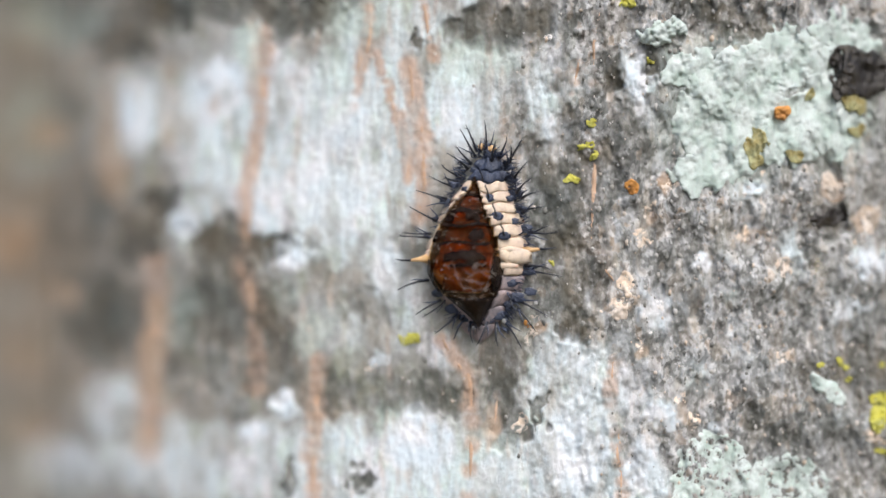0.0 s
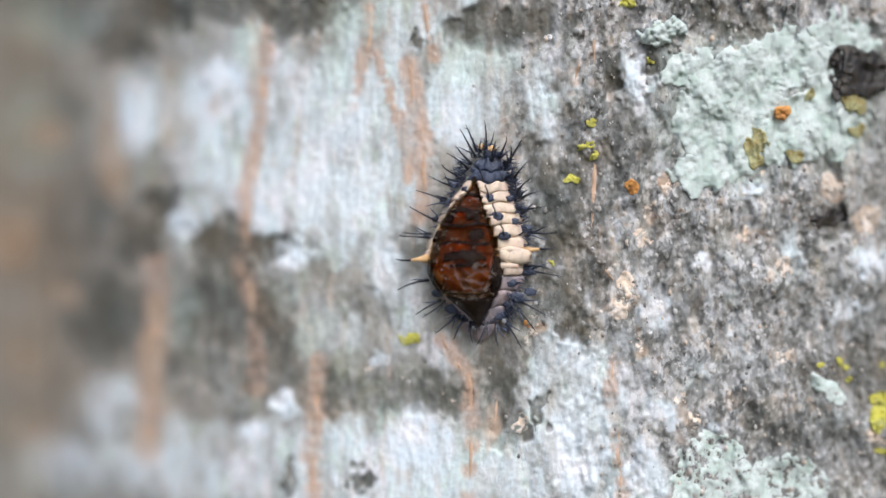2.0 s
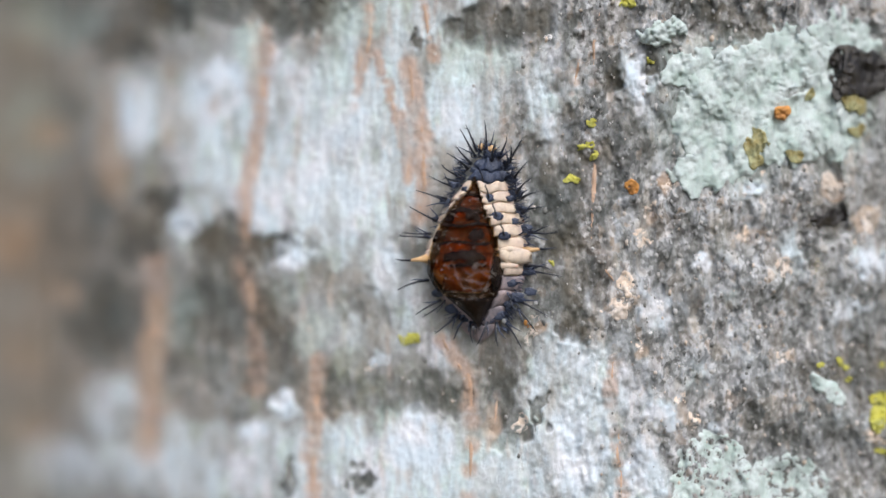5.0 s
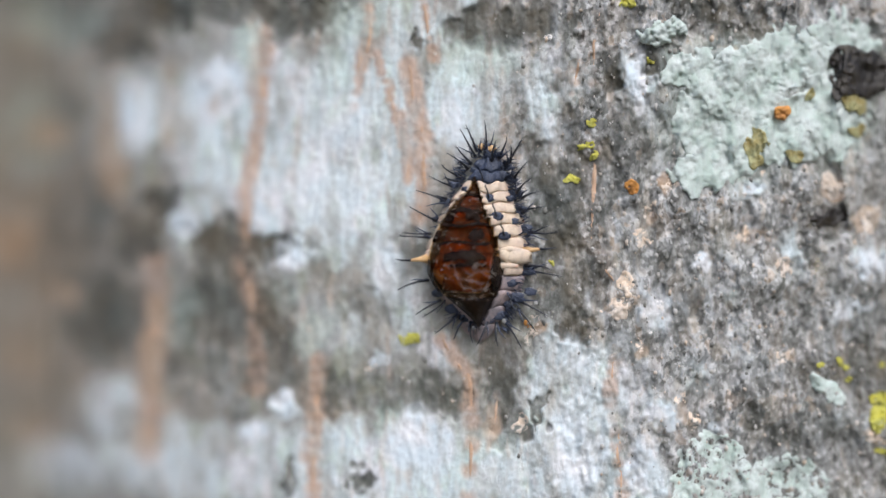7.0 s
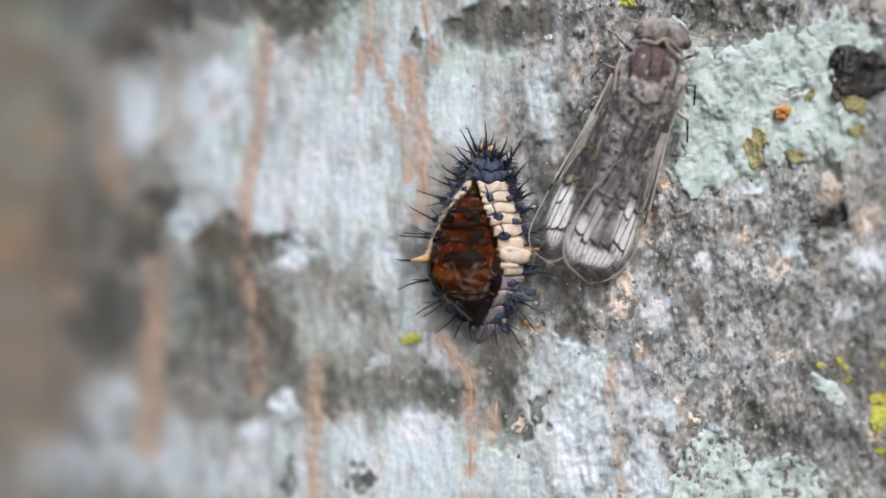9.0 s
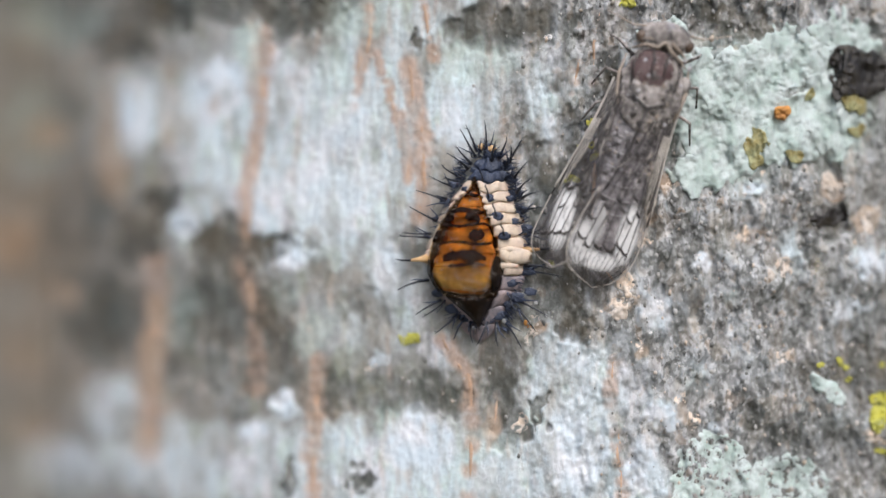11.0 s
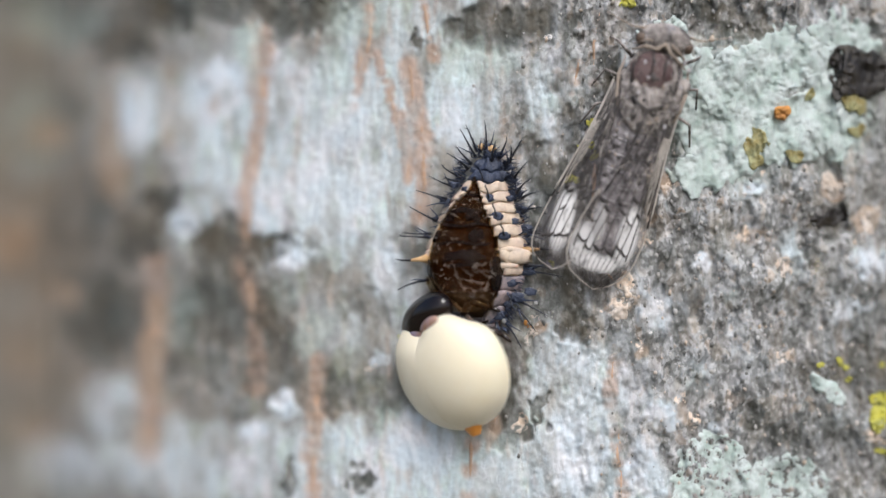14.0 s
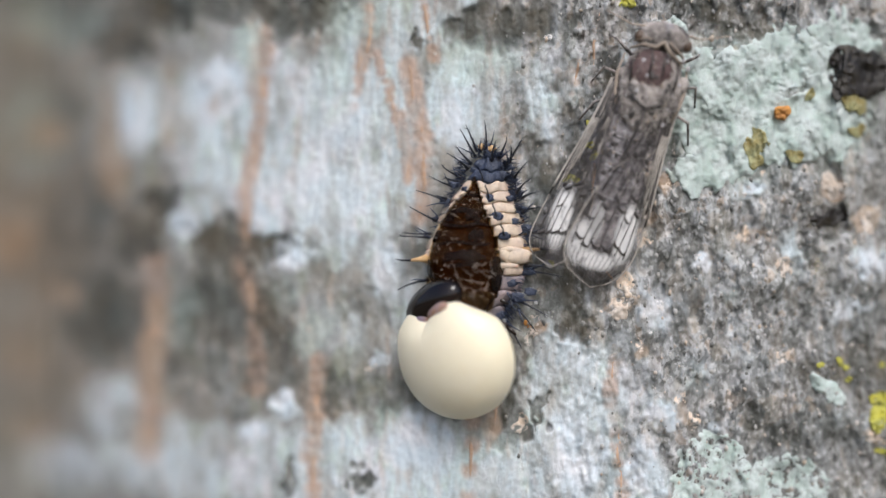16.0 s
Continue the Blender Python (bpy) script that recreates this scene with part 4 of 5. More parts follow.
        d = Vector((d.x * math.cos(turn) - d.y * math.sin(turn), d.x * math.sin(turn) + d.y * math.cos(turn), d.z + 6))
        start = p + Vector((rng.uniform(-5, 5), rng.uniform(-5, 5), 0))
        part("spine", Shape().tube([start + d * t + bend * math.sin(math.pi * t) for t in np.linspace(0, 1, 6)], [2.2, 1.6, 1.3, 1.1, 0.9, 0.4], 6), PLATE, pupa, "thin blue-grey spine")
    # short bristles in tufts along both flanks, and one on each plate of the back
    tufts = [(896 + 0.24 * (v - 290), v, 12, 1) for v in range(284, 440, 13)] + [(918 - 0.30 * (v - 480), v, 12, 1) for v in range(478, 580, 12)] + [(826 - 0.34 * (v - 290), v, 8, -1) for v in range(290, 400, 18)] + [(860, 268, 18, 0), (880, 272, 18, 0), (845, 275, 18, 0), (810, 556, 8, -1), (840, 570, 8, 0)]
    for a, b, h, way in tufts:
        s = Shape()
        for _ in range(9):
            p = Vector((a - 850 + rng.uniform(-9, 9), 450 - b + rng.uniform(-7, 7), h + rng.uniform(-3, 9)))
            d = Vector((way * rng.uniform(0.4, 1.0) + (0 if way else rng.uniform(-0.5, 0.5)), rng.uniform(-0.5, 0.5) + (350 - b) / 300, rng.uniform(0.0, 0.6))).normalized() * rng.uniform(9, 24)
            s.tube([p, p + d * 0.5 + Vector((0, 0, 1.5)), p + d], [1.3, 0.9, 0.3], 5)
        part("bristles", s, PLATE, pupa, "tuft of short blue-black bristles")
    for a, b, h in [(858, 324, 33), (868, 352, 39), (881, 384, 42), (895, 418, 42)]:
        part("spine", Shape().tube([(a - 850, 450 - b, h), (a - 852, 462 - b, h + 5), (a - 856, 470 - b, h + 9), (a - 854, 474 - b, h + 12)], [1.8, 1.3, 1.1, 0.5], 6), SPINE, pupa, "short hooked spine on the back")
    for (a, b), (c, d), (e, f) in [((928, 444), (956, 441), (985, 438)), ((757, 458), (728, 461), (699, 459))]:
        thorn = part("spine", Shape().tube([(a - 850, 450 - b, 18), ((a + c) / 2 - 850, 450 - (b + d) / 2, 21), (c - 850, 450 - d, 24)], [9, 4.5, 2.4], 9), TAN_SPINE, pupa, "tan spine with a black tip")
        part("spine_tip", Shape().tube([(c - 850, 450 - d, 24), ((c + e) / 2 - 850, 449 - (d + f) / 2, 26), (e - 850, 450 - f, 26)], [2.4, 1.8, 0.6], 7), SPINE, thorn)
    part("tail_crumb", Shape().ball((4, 190, 22), (6, 7, 6), 9, 12, 0.4, 2).ball((22, 186, 20), (8, 7, 6), 9, 12, 0.4, 3), TAN_SPINE, pupa, "tan crumbs at the tail end")
    part("skin_lobe", Shape().ball((62, -3, 30), (30, 15, 9), 11, 18, 0.3, 4).ball((46, -20, 30), (24, 8, 8), 9, 16, 0.3, 5).ball((52, 8, 32), (22, 6, 7), 9, 16, 0.3, 6), SKIN, pupa, "swollen cream lobe of the skin")
    # the pupa's shell: hoops of the abdomen, the thorax and the head cap
    lining = []
    for v in np.linspace(318, 562, 16):
        lo, hi = np.interp(v, SHELL_V, SHELL_L) - 847, np.interp(v, SHELL_V, SHELL_R) - 853
        a = np.arange(16) * 2 * math.pi / 16
        lining.append(np.stack([(lo + hi) / 2 + (hi - lo) / 2 * np.cos(a), np.full(16, 450 - v), 17 + 5 * np.sin(a)], -1))
    part("ventral_shell", Shape().rings(lining), LINING, pupa, "dark inside of the shell")
    # an added brown film: the body looks darker while it lies beneath
    part("dimming_film", Shape().rings([arch(326 + 190 * t, 0.5, 0.9) for t in np.linspace(0, 1, 20)]), DIM_FILM, pupa, "brown film added inside the shell to darken the body below")
    cuts = [314, 346, 366, 386, 406, 427, 449, 470]
    for a, b in zip(cuts, cuts[1:]):
        rings = []
        for t in np.linspace(0, 1, 11):
            k = 0.90 + 0.12 * math.sin(math.pi * (0.12 + 0.8 * t)) ** 0.8
            hoop = arch(a + (b + 2 - a) * t, k, 0.985 + 0.02 * math.sin(math.pi * t), n=30)
            q = np.concatenate([np.linspace(0, 6, 30), np.linspace(6, 0, 30)])
            fold = 9.0 * (fbm(q * 1.6, q * 0 + a * 0.13 + t * 1.4, 77, 3) - 0.5)
            rings.append(hoop + np.stack([fold * 0, fold * 0.8, fold * 1.1 * math.sin(math.pi * t)], -1))
        part("tergite", Shape().rings(rings), SHELL, pupa)
    chest = part("thorax_shell", Shape().rings([arch(470 + 56 * t, 0.97 + 0.05 * math.sin(math.pi * t), 1) for t in np.linspace(0, 1, 10)]), SHELL, pupa)
    for i, row in enumerate([(343, 348, .4, 2.8), (371, 379, .35, 2.85), (380, 393, .85, 1.6), (381, 391, 2.0, 2.7), (397, 402, .3, 2.8), (408, 426, .8, 1.4), (409, 425, 2.35, 3.0), (429, 433, .4, 2.7), (445, 463, .8, 2.2), (466, 471, .9, 2.0)]):
        part("dark_band", shell_patch(*row, i), BAND, pupa, "blackish band across the shell")
    part("wing_pad", shell_patch(456, 512, .04, .85, 30, 1.05), SHELL_DARK, pupa, "black-brown wing pad of the pupa")
    part("wing_pad", shell_patch(458, 512, 2.55, 3.1, 31, 1.05), SHELL_DARK, pupa, "black-brown wing pad of the pupa")
    cap = part("head_cap", Shape().rings([arch(525 + 52 * t, 1.0, 1) for t in np.linspace(0, 1, 10)]), SHELL_DARK, pupa, "black-brown head end of the shell")
    # short pale squiggles stand in for the shell's glints; longer lines are threads
    s = Shape()
    for _ in range(95):
        v = rng.uniform(340, 535)
        full = arch(v, 1.02, 1)[:18]
        p = full[rng.integers(4, 14)]
        s.tube(squiggle(rng, p[0], p[1], p[2] + 1.0, rng.uniform(0.7, 3.0)), 0.32, 5)
    for line in [(812, 466, 818, 490, 830, 512), (812, 486, 840, 496, 868, 500), (822, 500, 846, 512, 872, 508), (860, 476, 878, 482, 884, 494), (846, 470, 868, 488, 880, 490), (870, 462, 876, 478, 868, 498), (826, 474, 842, 486, 838, 500)]:
        pts = []
        for a, b in zip(line[::2], line[1::2]):
            lo, hi, up = (np.interp(b, SHELL_V, k) for k in (SHELL_L, SHELL_R, SHELL_H))
            pts.append((a - 850, 450 - b, 17 + 1.06 * up * math.sqrt(max(0.05, 1 - ((a - (lo + hi) / 2) / ((hi - lo) / 2)) ** 2))))
        s.tube(pts, [0.2, 0.38, 0.2], 5)
    part("glints_and_threads", s, GLINT_THREAD, pupa, "fine whitish painted glints, wrinkles and threads")
    for a, b, h in [(838, 580, 20), (892, 568, 22), (948, 536, 12), (853, 248, 14), (936, 572, 8)]:
        bead = new("water_droplet", Shape().ball((0, 0, 0), (4.5, 4.5, 4.5), 9, 14).mesh("water_droplet", DROP))
        bead.matrix_world = on_face(a, b, 0, h)
        tagged(bead, "tiny clear water droplet on the larval skin", "droplet", "droplets on the skin")
    return pupa, cap, chest


# ---- the ladybird that hatches ----
def elytron(side):
    t = np.concatenate([np.linspace(0, 0.6, 14), 0.6 + 0.4 * np.sin(np.linspace(0.08, 1, 18) * math.pi / 2)])
    w = 121 * np.sqrt(np.maximum(1 - (np.abs(t - 0.45) / 0.553) ** 2.15, 0.0012))
    up = 80 * np.sqrt(np.maximum(1 - (np.abs(t - 0.45) / 0.556) ** 2.3, 0.0012))
    w[:4], up[:4] = w[:4] * np.array([0.55, 0.78, 0.91, 0.97]), up[:4] * np.array([0.72, 0.88, 0.95, 0.99])
    y = 94 - 212 * t
    rings = []
    for k in range(len(t)):
        a = np.concatenate([[0, 0.004, 0.02], np.linspace(0.08, math.pi / 2 + 0.10, 16), [math.pi / 2 + 0.12, math.pi / 2 + 0.125]])
        bulge = 30 * (1 - t[k] / 0.5) ** 2 * np.sin(np.minimum(a / (math.pi / 2 + 0.125), 1) * math.pi) ** 1.2 if t[k] < 0.5 else 0 * a
        outer = np.stack([w[k] * np.sin(a) + 0.05, y[k] + bulge - 22 * max(0, 1 - t[k] / 0.6), 8 + up[k] * np.cos(a)], -1)
        inner = outer * np.array([0.95, 1, 1]) - np.array([-0.02, 0, 4.0])
        rings.append(np.concatenate([outer, inner[::-1]]) * np.array([side, 1, 1]) - np.array([side * 22, 88, 40]))
    return Shape().rings(rings)


def leg(side, hip, knee, ankle, toe):
    f = lambda p: ((p[0] - hip[0]) * side, p[1] - hip[1], p[2] - hip[2])
    s = Shape().tube([f(hip), f([(a + b) / 2 for a, b in zip(hip, knee)]), f(knee)], [7, 10, 6], 9)
    s.tube([f(knee), f([(a + b) / 2 for a, b in zip(knee, ankle)]), f(ankle)], [6, 7, 5], 8)
    s.tube([f(ankle), f([(a + b) / 2 for a, b in zip(ankle, toe)]), f(toe)], [3.2, 4.2, 2], 7)
    return s


def build_ladybird():
    beetle = tagged(new("ladybird_beetle"), "freshly hatched ladybird with soft cream wing cases and orange belly", "beetle")
    rings = []
    for y in np.linspace(62, -116, 38):
        t = (62 - y) / 178
        w = float(np.interp(y, [-116, -108, -100, -70, -40, -10, 20, 46, 62], [9, 16, 20, 31, 42, 51, 57, 52, 34]))
        belt = 1 + 0.03 * math.cos((62 - y) / 26 * 2 * math.pi)
        a = np.arange(26) * 2 * math.pi / 26
        rings.append(np.stack([w * np.cos(a) * belt, np.full(26, y), 22 + np.where(np.sin(a) > 0, 30, 22) * (w / 57) ** 0.7 * np.sin(a) * belt], -1))
    belly = part("abdomen", Shape().rings(rings), ABDOMEN, beetle, "orange ringed abdomen")
    s = Shape()
    for y in (-4, -24, -42, -58):
        s.tube([(16, y, 1.0), (28, y + 3, 2.0), (40, y + 6, 6)], [1.4, 2.6, 1.2], 6)
    part("belly_mark", s, PALE_BAR, belly, "pale bars on the belly")
    part("thorax", Shape().ball((0, 46, 28), (56, 36, 25), 13, 22, 0.04, 3), AMBER, beetle, "pale amber thorax")
    part("breast_plate", Shape().ball((0, 60, 10), (46, 38, 16), 11, 20, 0.05, 8), LEG, beetle, "black-brown underside of the thorax")
    neck = part("pronotum", Shape().ball((0, 4, 2), (70, 38, 31), 17, 32), JET, beetle, "shiny black pronotum")
    neck.location = Vector((0, 92, 30)) * U
    # translucent hind edge that also carries the pronotum's painted lavender highlight
    for k in (-1, 1):
        part("sheen_corner", Shape().ball((k * 24, -22, 17), (27, 15, 11), 11, 18), SHEEN_EDGE, neck, "translucent brown hind edge of the pronotum with painted lavender highlight")
    head = part("head", Shape().ball((0, 38, -16), (28, 16, 16), 9, 16), JET, neck)
    for k in (-1, 1):
        part("eye", Shape().ball((k * 22, 42, -12), (8, 8, 8), 7, 10), EYE, neck)
        part("antenna", Shape().tube([(k * 16, 50, -20), (k * 30, 54, -24), (k * 40, 46, -28)], [2, 1.6, 2.6], 6), LEG, neck)
    cases = []
    for k in (1, -1):
        e = part("wing_case", elytron(k), ELYTRA, beetle, "soft cream wing case")
        cases.append(e)
    legs = []
    for k in (1, -1):
        for hip, knee, ankle, toe in [((30, 84, 4), (72, 112, 10), (62, 140, -8), (50, 158, -14)), ((36, 62, 2), (92, 72, 8), (104, 44, -12), (112, 26, -18)), ((34, 36, 2), (84, 22, 6), (98, -8, -10), (100, -28, -16))]:
            limb = part("leg", leg(k, hip, knee, ankle, toe), LEG, beetle)
            limb.location = Vector((hip[0] * k, hip[1], hip[2])) * U
            legs.append((limb, k, hip))
    return beetle, belly, neck, cases, legs


# ---- the grey winged insect that settles beside the pupa ----
def wing_point(side, t, s):
    """A place on a folded wing: t from root to tip, s from its inner to its outer edge."""
    root, tip, half = ((-48, 142), (-110, -212), 41) if side < 0 else ((38, 142), (-30, -230), 64)
    blunt = 0.84 if side < 0 else 0.80
    w = half * (0.42 + 0.58 * float(smooth(t, 0.05, 0.85))) * math.sqrt(max(1 - (max(t - blunt, 0) / (1.002 - blunt)) ** 2.2, 0.0))
    x = root[0] + (tip[0] - root[0]) * t + side * s * w
    y = root[1] + (tip[1] - root[1]) * t - 6 * s * side * t
    z = 46 - 16 * t - 16 * max(s, -0.2) ** 2 - 10 * (s + 1) / 2 + 6 * math.sin(3 * t) + (5 if side > 0 else 0)
    return np.array([x, y, z])


def build_winged_insect():
    bug = tagged(new("winged_insect"), "grey-brown winged insect with clear dark-veined wings resting on bark", "insect")
    rings = []
    for y in np.linspace(120, -170, 32):
        t = (120 - y) / 290
        w = np.interp(t, [0, 0.2, 0.6, 0.9, 1], [52, 56, 44, 26, 8])
        a = np.arange(22) * 2 * math.pi / 22
        rings.append(np.stack([-16 * t + w * np.cos(a), np.full(22, y), 18 + 17 * (w / 56) ** 0.6 * np.sin(a) * (1 + 0.05 * math.cos(y / 24 * 6.28))], -1))
    part("abdomen", Shape().rings(rings), BELLY, bug)
    for y, w in ((40, 50), (12, 46), (-16, 43), (-44, 39), (-70, 35), (-96, 30)):
        part("segment_edge", Shape().tube([(-16 * (120 - y) / 290 + w * math.cos(a), y + 5 * math.cos(a * 2), 18 + 18 * math.sin(a)) for a in np.linspace(0.25, math.pi - 0.25, 14)], 1.3, 5), SILVER, bug, "pale edge of an abdomen segment")
    part("thorax", Shape().ball((0, 134, 33), (56, 82, 25), 19, 26, 0.10, 2), GREY_BODY, bug)
    part("thorax_shield", Shape().ball((-6, 160, 43), (40, 42, 20), 13, 20, 0.14, 3), RED_BODY, bug, "dark reddish-brown shield")
    rng = np.random.default_rng(9)
    s = Shape()
    for _ in range(150):
        x, y = rng.uniform(-52, 56), rng.uniform(40, 200)
        z = 22 + 36 * math.sqrt(max(0.05, 1 - (x / 62) ** 2 - (max(abs(y - 150) - 20, 0) / 110) ** 2))
        d = rng.uniform(-0.8, 0.8) + (3.14 if y < 150 else 3.14)
        k = rng.uniform(6, 15)
        s.tube([(x, y, z - 2), (x + 0.5 * k * math.sin(d), y + 0.5 * k * math.cos(d), z + 3), (x + k * math.sin(d), y + k * math.cos(d), z + 2)], [0.7, 0.6, 0.3], 4)
    part("fuzz", s, RIM, bug, "pale grey fuzz on the thorax")
    for x, y, r, h in [(-26, 128, 13, 50), (24, 124, 13, 50), (-2, 112, 11, 50), (-44, 112, 10, 38), (46, 110, 10, 40), (-50, 150, 10, 36), (54, 152, 12, 38)]:
        part("thorax_lump", Shape().ball((x, y, h), (r, r * 1.2, 7), 9, 14, 0.45, int(x + 90)), GREY_BODY, bug)
    for line in [((-34, 112, 56), (-4, 92, 60), (28, 108, 56)), ((-2, 96, 60), (-8, 60, 54), (-14, 24, 50), (-26, -20, 44), (-40, -64, 38)), ((-40, 140, 54), (-42, 168, 50), (-34, 196, 46)), ((38, 132, 54), (40, 160, 50), (36, 186, 46)), ((-16, 200, 58), (-10, 176, 62), (-12, 150, 62)), ((14, 196, 58), (10, 174, 62), (12, 150, 62))]:
        part("dark_groove", Shape().tube(line, [1.4] + [2.6] * (len(line) - 2) + [1.2], 6), VEIN, bug, "dark groove on the back")
    def back(x, y):
        return max(18 + 18 * math.sqrt(max(0, 1 - (x / 56) ** 2)), 33 + 25 * math.sqrt(max(0, 1 - (x / 56) ** 2 - ((y - 134) / 82) ** 2)), 42 + 20 * math.sqrt(max(0, 1 - ((x + 6) / 40) ** 2 - ((y - 160) / 42) ** 2)))
    for _ in range(40):
        y = rng.uniform(-40, 190)
        x = rng.uniform(-46, 46) - 0.12 * (120 - y)
        r = rng.uniform(2, 5)
        part("dark_blotch", Shape().ball((x, y, back(x, y)), (r, r * rng.uniform(0.8, 2.6), 2.2), 7, 11, 0.9, int(y + 300)), VEIN, bug, "dark blotch on the back")
    for _ in range(70):
        y = rng.uniform(-50, 200)
        x = rng.uniform(-46, 50) - 0.12 * (120 - y)
        r = rng.uniform(1.2, 3.4)
        part("pale_fleck", Shape().ball((x, y, back(x, y) + 0.5), (r, r * rng.uniform(0.7, 1.8), 1.6), 7, 11, 0.6, int(y + 200)), SILVER if rng.random() < 0.6 else PALE_BODY, bug, "pale silvery fleck on the back")
    for k in (-1, 1):
        part("side_ridge", Shape().tube([(k * 56, 186, 34), (k * 62, 150, 36), (k * 58, 112, 38), (k * 50, 84, 40)], [1.5, 3, 3, 1.5], 8), PALE_BODY, bug, "pale ridge along the thorax")
    part("collar", Shape().tube([(-50, 196, 40), (-30, 204, 52), (-8, 202, 56), (2, 214, 58), (14, 200, 56), (34, 190, 50), (50, 180, 40)], [1.5, 3, 3.4, 3.4, 3.4, 3, 1.5], 8), PALE_BODY, bug, "pale zigzag collar")
    part("collar", Shape().tube([(-48, 208, 38), (-28, 217, 49), (-6, 216, 53), (4, 226, 54), (18, 212, 53), (38, 202, 46), (52, 192, 38)], [1.2, 2.4, 2.8, 2.8, 2.8, 2.4, 1.2], 8), PALE_BODY, bug, "pale zigzag collar")
    head = part("head", Shape().ball((4, 226, 36), (46, 30, 22), 15, 26, 0.22, 6), GREY_BODY, bug)
    for x in (-30, -18, 18, 27, 36):
        part("head_groove", Shape().tube([(x, 208, 52 - abs(x) * 0.25), (x * 0.95 + 3, 224, 58 - abs(x) * 0.3), (x * 0.8 + 4, 242, 50 - abs(x) * 0.25)], [1.2, 2.6, 1.2], 6), VEIN, head)
    part("crown", Shape().ball((4, 236, 46), (15, 16, 12), 10, 16, 0.25, 7), BELLY, head)
    for k in (-1, 1):
        part("eye", Shape().ball((4 + k * 42, 220, 38), (10, 11, 10), 10, 14), EYE, head)
        part("antenna", Shape().tube([(4 + k * 30, 240, 40), (4 + k * 62, 236, 44), (4 + k * 112, 256 - (k < 0) * 4, 40)], [2.6, 1.7, 1.0], 6), PALE_BODY, head)
    for side in (-1, 1):
        n, m = 90, 31
        top = np.array([[wing_point(side, t, s) for s in np.linspace(-1, 1, m)] for t in np.linspace(0, 0.999, n)]).reshape(-1, 3)
        low = top - [0, 0, 0.8]
        f = grid_faces(n, m)
        rim = [i for i in range(m)] + [i * m + m - 1 for i in range(1, n)] + [(n - 1) * m + i for i in range(m - 2, -1, -1)] + [i * m for i in range(n - 2, 0, -1)]
        sides = [(a, b, b + n * m, a + n * m) for a, b in zip(rim, rim[1:] + rim[:1])]
        wing = part("wing", Shape().add(np.concatenate([top, low]), [tuple(q) for q in f] + [tuple(q[::-1] + n * m) for q in f] + sides), MEMBRANE, bug, "clear veined wing with white glare painted on")
        # sky glare painted as a pale horseshoe across both wing tips (x, y, half width, half length, strength)
        xy = np.concatenate([top, low])
        white_tone = np.zeros(len(xy))
        for cx, cy, rx, ry, k in [(-99, -125, 19, 58, 1.0)] if side < 0 else [(-58, -160, 22, 40, 0.75), (-21, -186, 40, 17, 0.95), (19, -132, 19, 54, 1.15), (-38, -120, 14, 40, 0.35)]:
            d = np.sqrt(((xy[:, 0] - cx) / rx) ** 2 + ((xy[:, 1] - cy) / ry) ** 2)
            white_tone = np.maximum(white_tone, k * smooth(d, 1.25, 0.6))
        layer = wing.data.attributes.new("white_tone", "FLOAT", "POINT")
        layer.data.foreach_set("value", np.minimum(white_tone, 1).astype(np.float32))

        def vein(pts, r):
            line = [Vector(wing_point(side, t, s)) + Vector((0, 0, 0.8)) for t, s in pts]
            part("vein", Shape().tube(line, r, 5), VEIN, wing)
        spread = [-0.86, -0.60, -0.32, -0.05, 0.22, 0.48, 0.72]
        for i, s in enumerate(spread):
            vein([(t, s * (0.30 + 0.70 * min(1, t / 0.62)) + 0.05 * math.sin(8 * t + 2 * i)) for t in np.linspace(0.04 + 0.05 * (i % 3), 0.84, 16)], 1.0)
        for i in range(13):
            s = -0.92 + 1.84 * i / 12
            vein([(0.83 + 0.02 * (i % 2), s * 0.92 + 0.03), (0.90, s * 0.97), (0.985, s)], 0.6)
        jitter = np.random.default_rng(31 + side)
        for i, (a, b) in enumerate(zip(spread, spread[1:])):
            for t0, bold in ((0.40, 1.2), (0.58, 2.7), (0.70, 1.6), (0.81, 2.3)):
                t = t0 + jitter.uniform(-0.045, 0.045)
                if t0 in (0.40, 0.70) and i % 2:
                    continue
                off = [s0 * (0.30 + 0.70 * min(1, t / 0.62)) + 0.05 * math.sin(8 * t + 2 * k) for k, s0 in ((i, a), (i + 1, b))]
                vein([(t - 0.015, off[0]), (t, off[0] * 0.7 + off[1] * 0.3), (t + 0.012, off[0] * 0.3 + off[1] * 0.7), (t, off[1])], [bold * 0.6, bold, bold, bold * 0.6])
        for i in range(9):
            line = [Vector(wing_point(side, t, 0.60 + 0.05 * i - 0.22 * t * (i % 2))) + Vector((0, 0, 1.2)) for t in np.linspace(0.02, 0.42 + 0.03 * i, 12)]
            part("vein", Shape().tube(line, 1.5, 5), RIM if i % 2 else VEIN, wing)
        for i in range(24):
            t, s, run = jitter.uniform(0.08, 0.5), jitter.uniform(-0.8, 0.8), jitter.uniform(-0.5, 0.5)
            line = [Vector(wing_point(side, t + 0.10 * q * jitter.uniform(0.6, 1.0), s + run * q)) + Vector((0, 0, 0.9)) for q in np.linspace(0, 1, 5)]
            part("wing_fold", Shape().tube(line, [0.3, 0.7, 0.8, 0.6, 0.3], 5), RIM if i % 3 else VEIN, wing)
        edge = [wing_point(side, t, 1) for t in np.linspace(0.02, 0.998, 30)] + [wing_point(side, t, -1) for t in np.linspace(0.995, 0.55, 14)]
        part("wing_edge", Shape().tube([Vector(p) for p in edge], 1.3, 6), RIM, wing, "pale wing edge")
